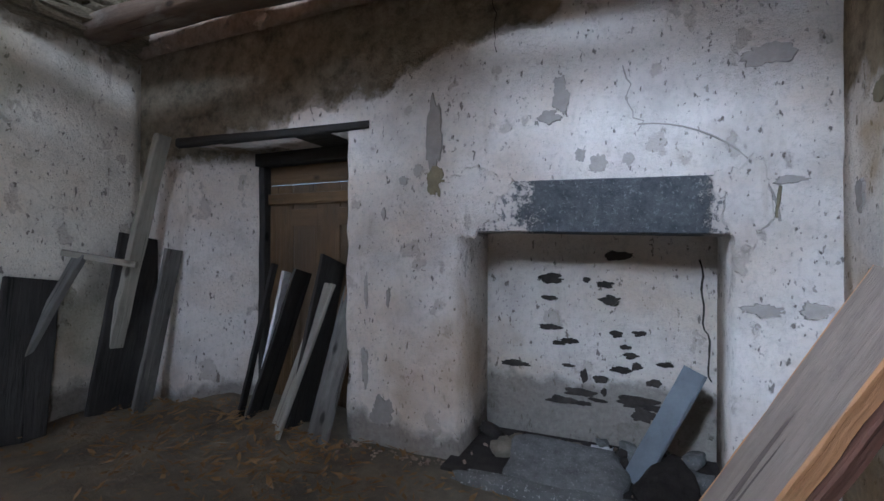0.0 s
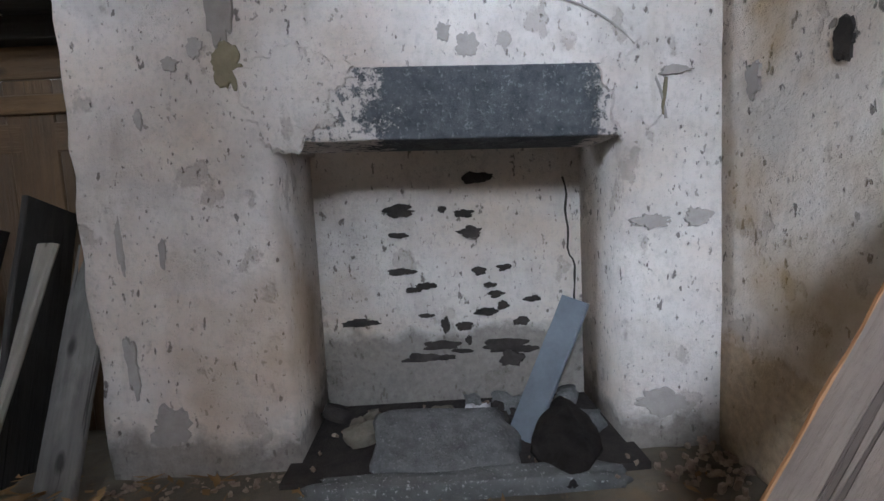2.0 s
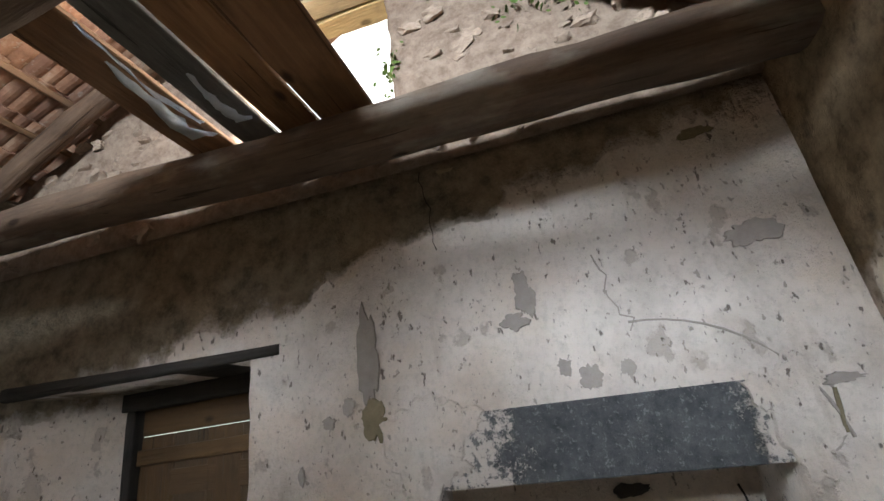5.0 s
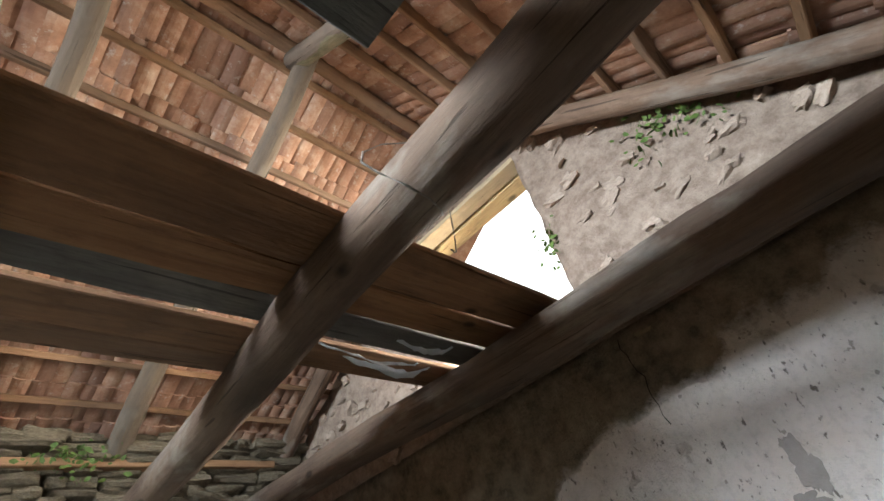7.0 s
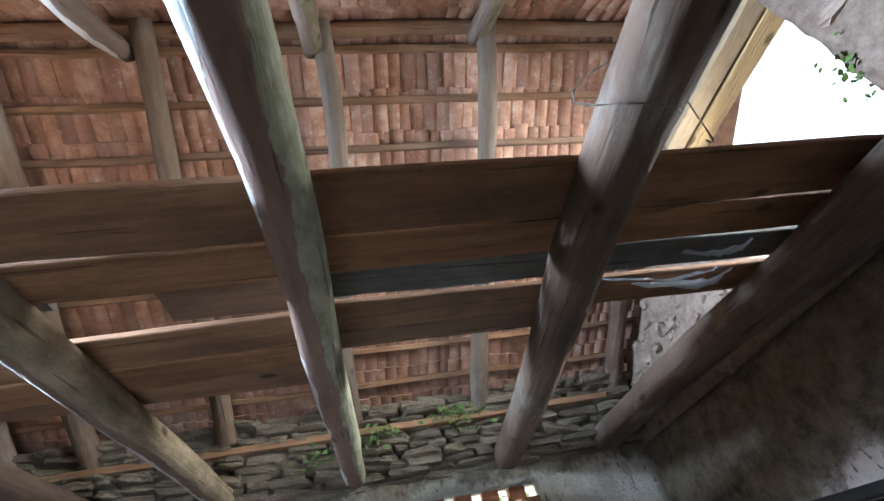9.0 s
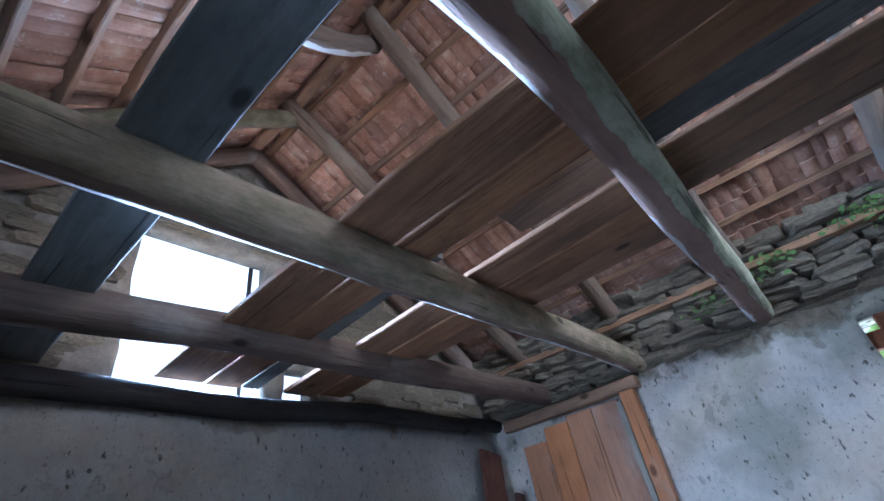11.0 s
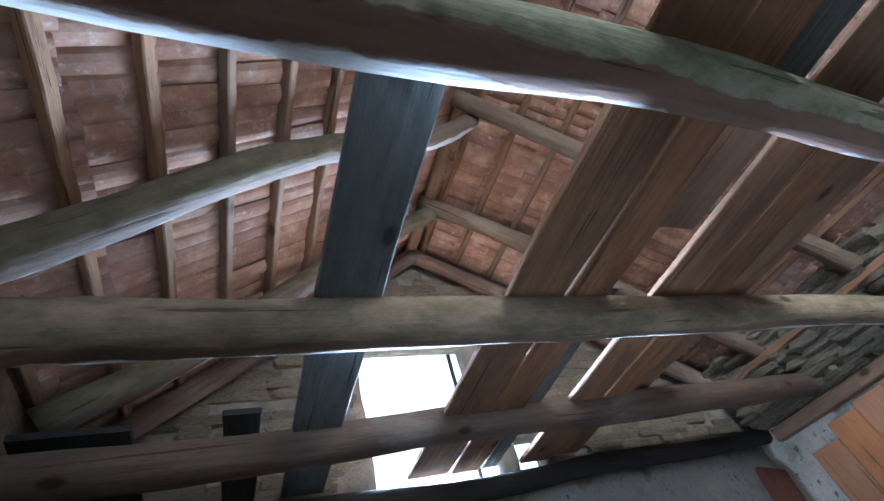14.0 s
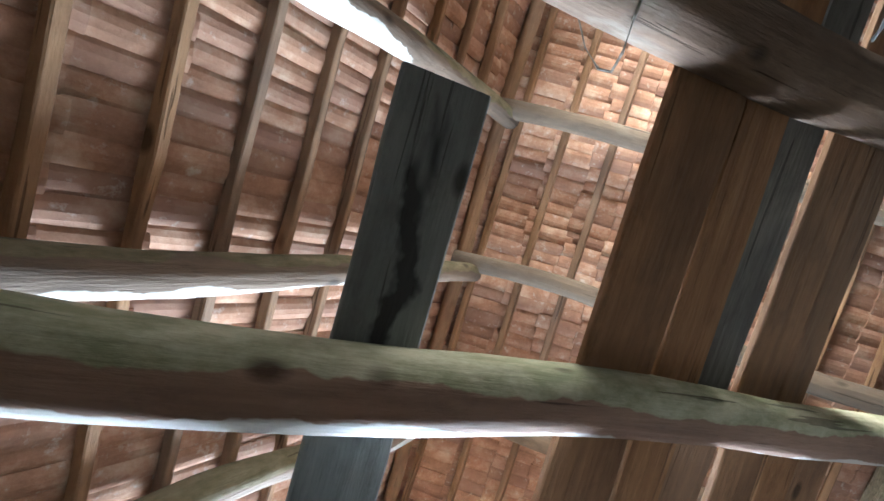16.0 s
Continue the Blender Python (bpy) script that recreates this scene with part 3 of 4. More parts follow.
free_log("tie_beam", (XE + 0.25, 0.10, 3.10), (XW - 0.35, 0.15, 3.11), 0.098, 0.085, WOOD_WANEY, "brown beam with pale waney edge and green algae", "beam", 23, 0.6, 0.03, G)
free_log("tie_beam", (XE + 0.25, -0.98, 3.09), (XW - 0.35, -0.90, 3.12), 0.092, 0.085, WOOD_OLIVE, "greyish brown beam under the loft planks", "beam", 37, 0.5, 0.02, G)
free_log("tie_beam", (XE + 0.25, -1.92, 3.09), (XW - 0.35, -1.84, 3.12), 0.095, 0.09, WOOD_BEAM, "dark brown beam near the south gable", "beam", 41, 0.5, 0.03, G)
# near-black wood here holds the shading along the top of the south wall
free_log("tie_beam", (XE + 0.25, YS + 0.07, 3.0), (XW - 0.35, YS + 0.07, 3.0), 0.075, 0.065, WOOD_DARK, "wall plate along the south wall, its shade put into near-black timber", "beam", 47, 0.3, 0.04, G)

G = "rafters of the roof"
for k, (y, s) in enumerate(((1.30, 2), (0.18, 5), (-0.88, 8), (-1.87, 13))):
    free_log("rafter", (XW + 0.10, y, roof_z(XW + 0.1) - 0.14), (RIDGE_X + 0.10, y + 0.03, RIDGE_Z - 0.09), 0.08, 0.065, WOOD_RAFTER, "crooked pole rafter on its tie beam", "rafter", s, 0.2, 0.05, G)
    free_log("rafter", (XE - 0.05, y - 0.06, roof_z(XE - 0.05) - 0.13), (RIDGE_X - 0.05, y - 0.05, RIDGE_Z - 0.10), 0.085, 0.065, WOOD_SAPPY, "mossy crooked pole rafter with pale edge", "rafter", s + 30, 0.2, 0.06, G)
for y, s in ((2.62, 60), (-2.47, 66)):
    free_log("rafter", (XW + 0.05, y, roof_z(XW) - 0.10), (RIDGE_X, y, RIDGE_Z - 0.10), 0.075, 0.07, WOOD_BEAM, "round pole rafter along the gable", "rafter", s, 0.1, 0.03, G)
    free_log("rafter", (XE + 0.05, y, roof_z(XE) - 0.10), (RIDGE_X, y, RIDGE_Z - 0.10), 0.075, 0.07, WOOD_BEAM, "round pole rafter along the gable", "rafter", s + 3, 0.1, 0.03, G)
free_log("ridge_beam", (RIDGE_X, YS - 0.3, RIDGE_Z - 0.02), (RIDGE_X, YN + 0.3, RIDGE_Z - 0.02), 0.05, 0.05, WOOD_BATTEN, "thin ridge pole", "ridge", 71, 0.3, 0.02)

G = "tile battens"
for i in range(10):
    x = XW + 0.12 + 0.292 * i
    free_plank("batten", (x, YS - 0.3, roof_z(x) + 0.015), (x, YN + 0.4, roof_z(x) + 0.015), 0.05, 0.045, WOOD_BATTEN, "thin brown roof batten", 33, i + 100, 0.02, G, "batten")
for i in range(9):
    x = XE - 0.02 - 0.245 * i
    free_plank("batten", (x, YS - 0.3, roof_z(x) + 0.015), (x, YN + 0.4, roof_z(x) + 0.015), 0.055, 0.05, WOOD_BATTEN, "thin brown roof batten", -37, i + 130, 0.02, G, "batten")

# ---- loft floor ----
G = "loft planks"
for x0, x1, y0, y1, mat, lab, s in (
    (-0.945, -1.235, YS + 0.02, 2.68, WOOD_PLANK, "wide brown loft plank with a waney edge", 1),
    (-1.245, -1.465, YS + 0.02, 2.70, WOOD_PLANK, "brown loft plank across the beams", 2),
    (-1.495, -1.700, 0.10, 2.68, WOOD_GREY, "dark loft plank beside a bright gap", 3),
    (-1.755, -2.000, 0.16, 2.66, WOOD_PLANK, "dark loft plank beside a bright gap", 4),
    (-2.005, -2.170, 0.05, 1.45, WOOD_PLANK, "narrow brown loft plank", 5),
    (-1.495, -1.755, -0.47, 0.16, WOOD_PLANK, "short broken plank over the mossy beam", 6),
    (-1.795, -2.050, YS + 0.02, 0.12, WOOD_PLANK, "brown loft plank across the beams", 7),
    (-2.060, -2.280, YS + 0.05, 0.15, WOOD_PLANK, "brown loft plank across the beams", 8),
    (-2.290, -2.530, -1.98, 0.13, WOOD_PLANK, "reddish brown loft plank across the beams", 9),
    (-1.480, -1.600, YS + 0.03, -0.86, WOOD_GREY, "narrow dark loft plank", 10),
    (-0.170, -0.415, YS + 0.02, 0.86, WOOD_STAINED, "lone blue-grey loft plank with dark stain", 11),
    (0.14, -0.03, YS + 0.02, -1.80, WOOD_DARK, "short dark plank by the south gable", 12),
    # board added to stand for a dark opening in the gable
    (0.98, 0.50, YS + 0.02, -1.82, WOOD_DARK, "broad dark board in place of a dark opening by the south gable", 13),
):
    xc, w = (x0 + x1) / 2, abs(x1 - x0)
    z = PLANK_Z + 0.016
    free_plank("loft_plank", (xc, y0, z - (0.10 if y0 < -2 else 0)), (xc, y1, z), w, 0.032, mat, lab, 0, s * 3.7, 0.02 if s == 1 else 0.008, G, "plank", 0.05)

# wire looped round the second beam
pts = [(-0.62 + 0.05 * math.sin(k * 0.9), 1.18 + 0.16 * math.cos(k * 0.52), 3.09 + 0.15 * math.sin(k * 0.52)) for k in range(15)]
pts += [(-0.60 - 0.03 * k, 1.33 + 0.03 * k, 3.05 + 0.05 * math.sin(k)) for k in range(8)]
tagged(crack("wire", pts, 0.005, WIRE), "grey wire looped round a beam", "wire")
free_plank("lintel_board", (-2.30, YN + 0.11, 4.665), (-0.72, YN + 0.11, 4.675), 0.16, 0.045, WOOD_SUNLIT, "board over the north gable opening, tinted yellow as if sunlit", 0, 81, 0.01, "boards over the gable opening", "board")
free_plank("lintel_board", (-2.30, YN + 0.30, 4.655), (-0.72, YN + 0.30, 4.665), 0.17, 0.045, WOOD_SUNLIT, "board over the north gable opening, tinted yellow as if sunlit", 0, 82, 0.01, "boards over the gable opening", "board")
free_plank("window_bar", (-1.56, YS - 0.18, 3.05), (-1.60, YS - 0.18, 4.2), 0.03, 0.03, WOOD_DARK, "thin upright bar in the gable opening", 0, 84, 0.004, "", "bar")

# torn plastic hanging out of the gaps between the planks
PLASTIC, _t, _b = shader("torn_plastic_film", 0.35)
_t.links.new(ramp(_t, noise_tex(_t, coords(_t), 9), [(0.3, (0.45, 0.50, 0.56)), (0.7, (0.78, 0.80, 0.82))]), _b.inputs["Base Color"])


def shred_bm(length, width, seed):
    bm = bmesh.new()
    rows = []
    for i in range(15):
        f = i / 14
        w = width * (0.15 + 0.85 * f) * (1 + 0.5 * noise.noise((seed, f * 7, 1)))
        sag = -0.03 * math.sin(f * math.pi) + 0.02 * noise.noise((seed, f * 5, 4))
        rows.append([bm.verts.new((0.015 * noise.noise((seed, f * 6, k)) + w * k / 4, f * length, sag + 0.012 * noise.noise((seed + k, f * 8, 2)))) for k in range(5)])
    for a, b in zip(rows, rows[1:]):
        for k in range(4):
            bm.faces.new((a[k], b[k], b[k + 1], a[k + 1]))
    bmesh.ops.solidify(bm, geom=bm.faces[:], thickness=0.002)
    return bm


for i, (p0, p1, w) in enumerate((((-1.57, 1.90, 3.19), (-1.60, 2.26, 3.19), 0.09), ((-1.80, 1.72, 3.19), (-1.88, 2.28, 3.19), 0.12), ((-1.74, 1.55, 3.195), (-1.76, 2.20, 3.19), 0.03))):
    m, l = along(p0, p1)
    tagged(smooth(part("plastic_shred", shred_bm(l, w, i * 3.3), PLASTIC, None, "", m)), "torn pale plastic strip hanging between loft planks", "plastic", "plastic strips in the loft floor")

# ---- hearth ----
fire = empty("fireplace", (0, 0, 0), "whitewashed fireplace with a dark granite lintel", "fireplace")
lm, ll = along((-1.06, YN + 0.198, 1.535), (0.50, YN + 0.198, 1.495))
lintel = part("lintel", plank_bm(ll, 0.42, 0.31, 5.0, 0.005, 60), LINTEL, fire, "dark speckled granite lintel", lm)
part("hearth_floor", slab_bm([(-1.1, 2.66, FLOOR_Z - 0.02), (0.52, 2.66, FLOOR_Z - 0.02), (0.52, YN + 0.62, FLOOR_Z - 0.02), (-1.1, YN + 0.62, FLOOR_Z - 0.02)], 0.06), SOOT, fire, "sooty hearth floor")
smooth(part("kerb", stone_bm(1.28, 0.11, 0.10, 9, 7, 0.18), KERB, fire, "low kerb with worn whitewash", pose(-0.30, 2.60, FLOOR_Z + 0.025)))
for i, (x, z, w, h, ragged) in enumerate(((-1.00, 1.56, 0.36, 0.44, 0.7), (-0.82, 1.655, 0.34, 0.14, 0.8), (-0.86, 1.47, 0.16, 0.10, 0.9), (0.54, 1.51, 0.22, 0.46, 0.6), (0.44, 1.60, 0.13, 0.15, 0.9))):
    bm = blob_bm(w, h, i * 5.3 + 2, 0.004, 64, ragged)
    bm.transform(pose(x, YN - 0.014 - 0.003 * i, z))
    part("plaster_flake", bm, PLASTER_N, fire)
STONES = ((-.59, .84, .20, .07), (-.22, .81, .12, .05), (-.19, .70, .15, .07), (-.13, 1.01, .16, .07), (-.60, .49, .16, .04), (-.36, .16, .06, .09), (-.40, .04, .20, .05),
          (-.03, .02, .27, .08), (-.52, -.03, .24, .05), (.02, -.06, .15, .10), (-.12, .23, .13, .05), (-.53, .38, .11, .03), (-.35, .84, .05, .04), (-.25, .15, .10, .06), (-.02, .26, .08, .05), (.08, .16, .10, .05), (-.62, .70, .12, .04), (-.15, .47, .08, .05), (-.85, .20, .25, .05), (.16, .29, .10, .04))
for i, (x, z, w, h) in enumerate(STONES + tuple((x + 0.13, z * 0.5 - 0.02, w * 0.6, h * 0.6) for x, z, w, h in STONES[:9])):
    part("bare_stone", blob_bm(w, h, i * 3.1, 0.012, 30, 0.9), SOOT, fire, "", pose(x + 0.03, YN + 0.597, z + 0.21))
crack("crack", jag((0.38, YN + 0.592, 1.2), (0.45, YN + 0.592, 0.42), 16, 0.10, 4), 0.009, SOOT, fire)
stone = smooth(part("hearth_stone", stone_bm(0.62, 0.36, 0.12, 27, 6, 0.22), GREY_STONE, None, "", pose(-0.38, 2.83, FLOOR_Z + 0.09, 16, 2, 3)))
tagged(stone, "large flat grey stone lying in the hearth", "stone")
for i in range(26):
    r = random.Random(i)
    s = r.uniform(0.04, 0.11)
    ob = smooth(part("rubble_stone", stone_bm(s * 1.5, s, s * 0.7, i * 2.3, 2, 0.3), (SOOT, RUBBLE, GREY_STONE)[i % 3], None, "", pose(r.uniform(-0.98, 0.42), r.uniform(2.98, 3.36), FLOOR_Z + 0.05 + s * 0.25, r.uniform(-20, 20), r.uniform(-20, 20), r.uniform(0, 180))))
    tagged(ob, "sooty lump of rubble on the hearth", "rubble", "rubble on the hearth")
for i, (x, y) in enumerate(((-0.64, 3.02), (-0.60, 3.05), (-0.67, 3.06), (-0.22, 3.12), (-0.16, 3.10))):
    tagged(smooth(part("paper_scrap", stone_bm(0.09, 0.07, 0.06, i + 0.4, 3, 0.7), WHITE_RAG, None, "", pose(x, y, FLOOR_Z + 0.10, 20, 10 * i, 40 * i))), "crumpled white scrap in the ashes", "scrap", "scraps in the hearth")
free_plank("slate_slab", (0.00, 2.93, FLOOR_Z + 0.04), (0.33, 3.06, 0.56), 0.15, 0.03, SLATE, "blue-grey slate slab leaning in the hearth", 24, 3, 0.006, "", "slab")


def cloth_bm(rows=22, cols=18):
    """A stiff crumpled rag slumped from the hearth over the kerb to a point."""
    bm = bmesh.new()
    grid = []
    for i in range(rows + 1):
        v = i / rows
        half = 0.06 + 0.10 * math.sin(min(1, v / 0.62) * math.pi / 2) if v < 0.62 else 0.16 * (1 - v) / 0.38 + 0.01
        y = 2.98 - 0.46 * v
        z = FLOOR_Z + 0.05 + 0.17 * (1 - v) ** 1.3 + 0.06 * math.sin(v * math.pi)
        row = []
        for k in range(cols + 1):
            u = 2 * k / cols - 1
            p = Vector((0.21 - 0.08 * v + u * half, y, z - 0.05 * u * u))
            fold = 0.035 * noise.noise((p.x * 11, p.y * 6, 2)) + 0.016 * noise.noise((p.x * 30, p.y * 17, 5))
            row.append(bm.verts.new((p.x, p.y - fold * 0.5, max(FLOOR_Z + 0.03, p.z + fold))))
        grid.append(row)
    for a, b in zip(grid, grid[1:]):
        for k in range(cols):
            bm.faces.new((a[k], b[k], b[k + 1], a[k + 1]))
    bmesh.ops.solidify(bm, geom=bm.faces[:], thickness=0.012)
    return bm


tagged(smooth(part("charred_cloth", cloth_bm(), SOOT)), "black charred cloth slumped over the kerb beside the slab", "cloth")

# plaster damage on the hearth wall
scars = empty("plaster_scars", (0, 0, 0), "bare and grey scars where plaster has fallen", "wall damage", "", "structure")
for i, (x, z, w, h, mat) in enumerate(((-1.21, 1.70, .14, .19, SPALL), (-1.46, 1.73, .07, .06, SMEAR), (-1.35, 1.79, .06, .09, SMEAR), (-1.62, 1.51, .03, .08, SMEAR), (-1.76, 0.97, .03, .24, SMEAR),
                                       (-1.58, .92, .03, .13, SMEAR), (-1.77, .43, .06, .30, SMEAR), (.61, .95, .18, .07, SMEAR), (.82, .96, .13, .08, SMEAR), (-1.63, .12, .20, .20, SMEAR), (-.40, 2.17, .10, .22, SMEAR), (-.47, 2.06, .12, .09, SMEAR),
                                       (-1.24, 2.02, .12, .56, SMEAR), (-.19, 1.75, .09, .11, SMEAR), (-.03, 1.77, .06, .08, SMEAR), (-.29, 1.82, .07, .08, SMEAR), (.72, 1.61, .16, .04, SMEAR), (.62, 2.25, .24, .12, SMEAR), (.66, .10, .24, .13, SMEAR), (-.70, 2.95, .10, .03, SPALL), (.55, 2.80, .16, .05, SPALL))):
    part("scar", blob_bm(w, h, i * 2.7 + 0.3, 0.003, 44, 0.9), mat, scars, "", pose(x, YN - 0.006, z))
crack("crack", jag((-.06, YN - 0.004, 2.30), (.02, YN - 0.004, 1.92), 9, 0.06, 3), 0.006, SMEAR, scars)
arc = [(0.02 + 0.66 * math.sin(k / 13 * 1.5), YN - 0.004, 1.36 + 0.60 * math.cos(k / 13 * 1.5) + 0.02 * noise.noise((k, 2, 3))) for k in range(14)]
crack("crack", arc, 0.008, SMEAR, scars)
crack("crack", jag((.68, YN - 0.004, 1.58), (.66, YN - 0.004, 1.42), 5, 0.03, 8), 0.012, SPALL, scars)
crack("crack", jag((-.84, YN - 0.004, 2.98), (-.80, YN - 0.004, 2.50), 10, 0.05, 12), 0.004, SOOT, scars)
for i, (y, z, w, h, mat) in enumerate(((2.21, 1.51, .08, .13, SOOT), (2.42, 1.90, .16, .08, SPALL), (2.62, 1.50, .08, .14, SMEAR))):
    part("scar", blob_bm(w, h, i * 4.7 + 0.3, 0.003, 44, 0.9), mat, scars, "", pose(XE - 0.010, y, z, 0, 0, -90))

# ---- doorway with stacked boards ----
free_log("door_lintel", (-1.74, YN - 0.005, 2.145), (-3.72, YN + 0.01, 2.19), 0.028, 0.045, WOOD_DARK, "dark thin timber lintel over the doorway", "lintel", 5, 0.7, 0.01)
# near-black lining; the shade under the lintel is put into its colour
free_plank("door_soffit", (-3.60, YN + 0.27, 2.155), (-1.94, YN + 0.27, 2.155), 0.46, 0.03, WOOD_DARK, "boards lining the top of the doorway, shade put into their dark colour", 0, 17, 0.006, "", "lintel")
door = empty("door", (0, 0, 0), "closed dark brown panelled door behind stacked boards", "door", "", "structure")
for name, p0, p1, w, th in (("jamb", (-3.22, YN + 0.50, FLOOR_Z), (-3.22, YN + 0.50, 2.05), 0.09, 0.09), ("jamb", (-2.16, YN + 0.50, FLOOR_Z), (-2.16, YN + 0.50, 2.05), 0.10, 0.10), ("head", (-3.26, YN + 0.50, 2.105), (-2.10, YN + 0.50, 2.105), 0.16, 0.16)):
    m, l = along(p0, p1)
    part(name, plank_bm(l, w, th, 7, 0.006), WOOD_DARK, door, "", m)
for i in range(4):
    x = -3.03 + 0.26 * i - (0.015 if i == 0 else 0)
    m, l = along((x, YN + 0.55 + 0.004 * (i % 2), FLOOR_Z), (x, YN + 0.55 + 0.004 * (i % 2), 1.85), 0)
    part("door_board", plank_bm(l, 0.04, 0.270 if i == 0 else 0.258, i + 2, 0.001), WOOD_DOOR, door, "", m)
for z, h in ((1.952, 0.190), (1.55, 0.16)):
    m, l = along((-3.2, YN + 0.545, z), (-2.2, YN + 0.545, z), 0)
    part("cross_board", plank_bm(l, 0.03, h, 6, 0.003), WOOD_DOOR, door, "", m)
m, l = along((-3.2, YN + 0.515, 1.72), (-2.2, YN + 0.515, 1.72), 0)
part("rail", plank_bm(l, 0.03, 0.10, 3, 0.004), WOOD_DOOR, door, "", m)
G = "boards stacked in the doorway"
for p0, p1, w, mat, lab, s in (
    ((-2.42, 2.62, FLOOR_Z), (-2.20, 2.98, 0.98), 0.24, WOOD_PALE, "pale grey board leaning in the doorway", 1),
    ((-2.06, 2.66, FLOOR_Z), (-1.99, 3.02, 0.95), 0.22, WOOD_GREY, "dark grey board leaning in the doorway", 2),
    ((-2.72, 2.72, FLOOR_Z), (-2.50, 3.05, 1.12), 0.20, WOOD_DARK, "black board leaning in the doorway", 3),
    ((-2.30, 2.76, FLOOR_Z), (-2.30, 3.15, 1.12), 0.34, WOOD_DARK, "black board leaning in the doorway", 4),
    ((-2.86, 2.70, FLOOR_Z), (-2.80, 3.02, 1.12), 0.06, WOOD_DARK, "thin dark lath leaning in the doorway", 5),
    ((-2.78, 2.80, FLOOR_Z), (-2.72, 3.08, 1.08), 0.10, WHITE_RAG, "white painted board leaning in the doorway", 6),
    ((-2.12, 2.80, FLOOR_Z), (-2.06, 3.10, 1.10), 0.10, WOOD_BATTEN, "broken brown lath leaning in the doorway", 7),
):
    free_plank("board", p0, p1, w, 0.03, mat, lab, 2 * s - 6, s * 5.1, 0.008, G, "board", 0.12)
G = "timbers leaning in the corner"
free_plank("post", (-4.14, 2.42, FLOOR_Z), (-3.70, 2.66, 2.22), 0.12, 0.07, WOOD_PALE, "grey weathered post leaning beside the doorway", 0, 31, 0.01, G, "post")
free_plank("post", (-3.80, 2.55, FLOOR_Z), (-3.66, 2.74, 1.25), 0.15, 0.04, WOOD_GREY, "grey board leaning beside the doorway", 0, 32, 0.01, G, "post")
free_plank("crossbar", (-4.16, 2.16, 1.22), (-3.78, 2.50, 1.12), 0.06, 0.05, WOOD_PALE, "pale broken stick lying on leaning timbers", 0, 33, 0.012, G, "stick")
free_plank("post", (-4.18, 1.62, FLOOR_Z), (-4.08, 2.25, 1.20), 0.10, 0.05, WOOD_GREY, "grey lath leaning in the corner", 20, 34, 0.01, G, "post")
free_plank("panel", (-4.02, 2.50, FLOOR_Z), (-4.02, 2.76, 1.35), 0.50, 0.04, WOOD_DARK, "near-black panel darkening the corner", 0, 35, 0.01, G, "panel")

# two thick boards, one on the other, leaning on the east wall
def leaning(name, p0, p1, across, width, thick, mat, label, seed, shift=(0, 0), group="", longer=0.0):
    """A board from p0 up to p1 whose width runs along across. shift: along its width and its normal."""
    ly = Vector(p1) - Vector(p0)
    y = ly.normalized()
    x = Vector(across)
    x = (x - y * x.dot(y)).normalized()
    n = x.cross(y)
    m = Matrix((x, y, n)).transposed().to_4x4()
    m.translation = Vector(p0) + x * shift[0] + n * shift[1]
    return tagged(part(name, plank_bm(ly.length + longer, width, thick, seed, 0.009, 30, 0.0, 0.04), mat, None, "", m), label, "board", group)


# near-black sheet added for the dim corner, whose shade is in its colour
leaning("panel", (-4.00, 1.80, FLOOR_Z), (-4.19, 1.98, 1.02), (0, 1, 0), 0.36, 0.04, WOOD_DARK, "near-black panel darkening the corner", 36, (0, 0), "timbers leaning in the corner")
G = "boards leaning near the east wall"
leaning("board", (-0.14, 1.55, FLOOR_Z), (0.62, 1.58, 1.20), (0.55, -0.80, -0.05), 0.17, 0.075, WOOD_SAWN, "thick grey-brown board with an orange sawn edge", 51, (0.085, 0), G)
leaning("board", (-0.14, 1.55, FLOOR_Z), (0.62, 1.58, 1.20), (0.55, -0.80, -0.05), 0.17, 0.06, WOOD_RED, "longer dark red board under the grey-brown one", 57, (0.095, -0.075), G, 0.28)

# ---- west wall ----
lat = empty("brick_lattice", (XW - 0.2, 1.17, 1.42), "brick lattice filling an opening, daylight between", "lattice")
bw, bh = 1.10 / 9, 0.118
me = None
for j in range(12):
    for i in range(9):
        if (i + j) % 2:
            continue
        y, z = LATTICE[0] + bw * (i + 0.5) - 1.17, 0.06 + bh * (j + 0.5)
        if me is None:
            bm = bmesh.new()
            bmesh.ops.create_cube(bm, size=1)
            for v in bm.verts:
                v.co = Vector((v.co.x * 0.13, v.co.y * (bw + 0.024), v.co.z * (bh + 0.004)))
            bmesh.ops.bevel(bm, geom=bm.edges[:], offset=0.008, segments=1, affect="EDGES")
            first = part("brick", bm, BRICK, lat)
            me = first.data
            ob = first
        else:
            ob = new("brick", me)
            ob.parent = lat
        ob.location = (0.02 * noise.noise((i, j, 1)), y, z)
        ob.rotation_euler = (0.05 * noise.noise((i, j, 4)), 0, 0.12 * noise.noise((i, j, 8)))
dr = empty("panel_door", (XW + 0.05, -1.9, FLOOR_Z), "tall orange-brown timber door in a wooden frame", "door")
for i, h in enumerate((2.84, 2.95, 2.99, 2.99)):
    part("door_board", plank_bm(h, 0.257, 0.035, i + 60, 0.003), WOOD_ORANGE, dr, "", pose(0.02, -0.17 + 0.26 * i, 0, 90, 0, 90))
part("frame_strip", plank_bm(2.96, 0.05, 0.05, 66, 0.004), WOOD_PALE, dr, "pale grey stripped jamb", pose(0.05, 0.755, 0, 90, 0, 90))
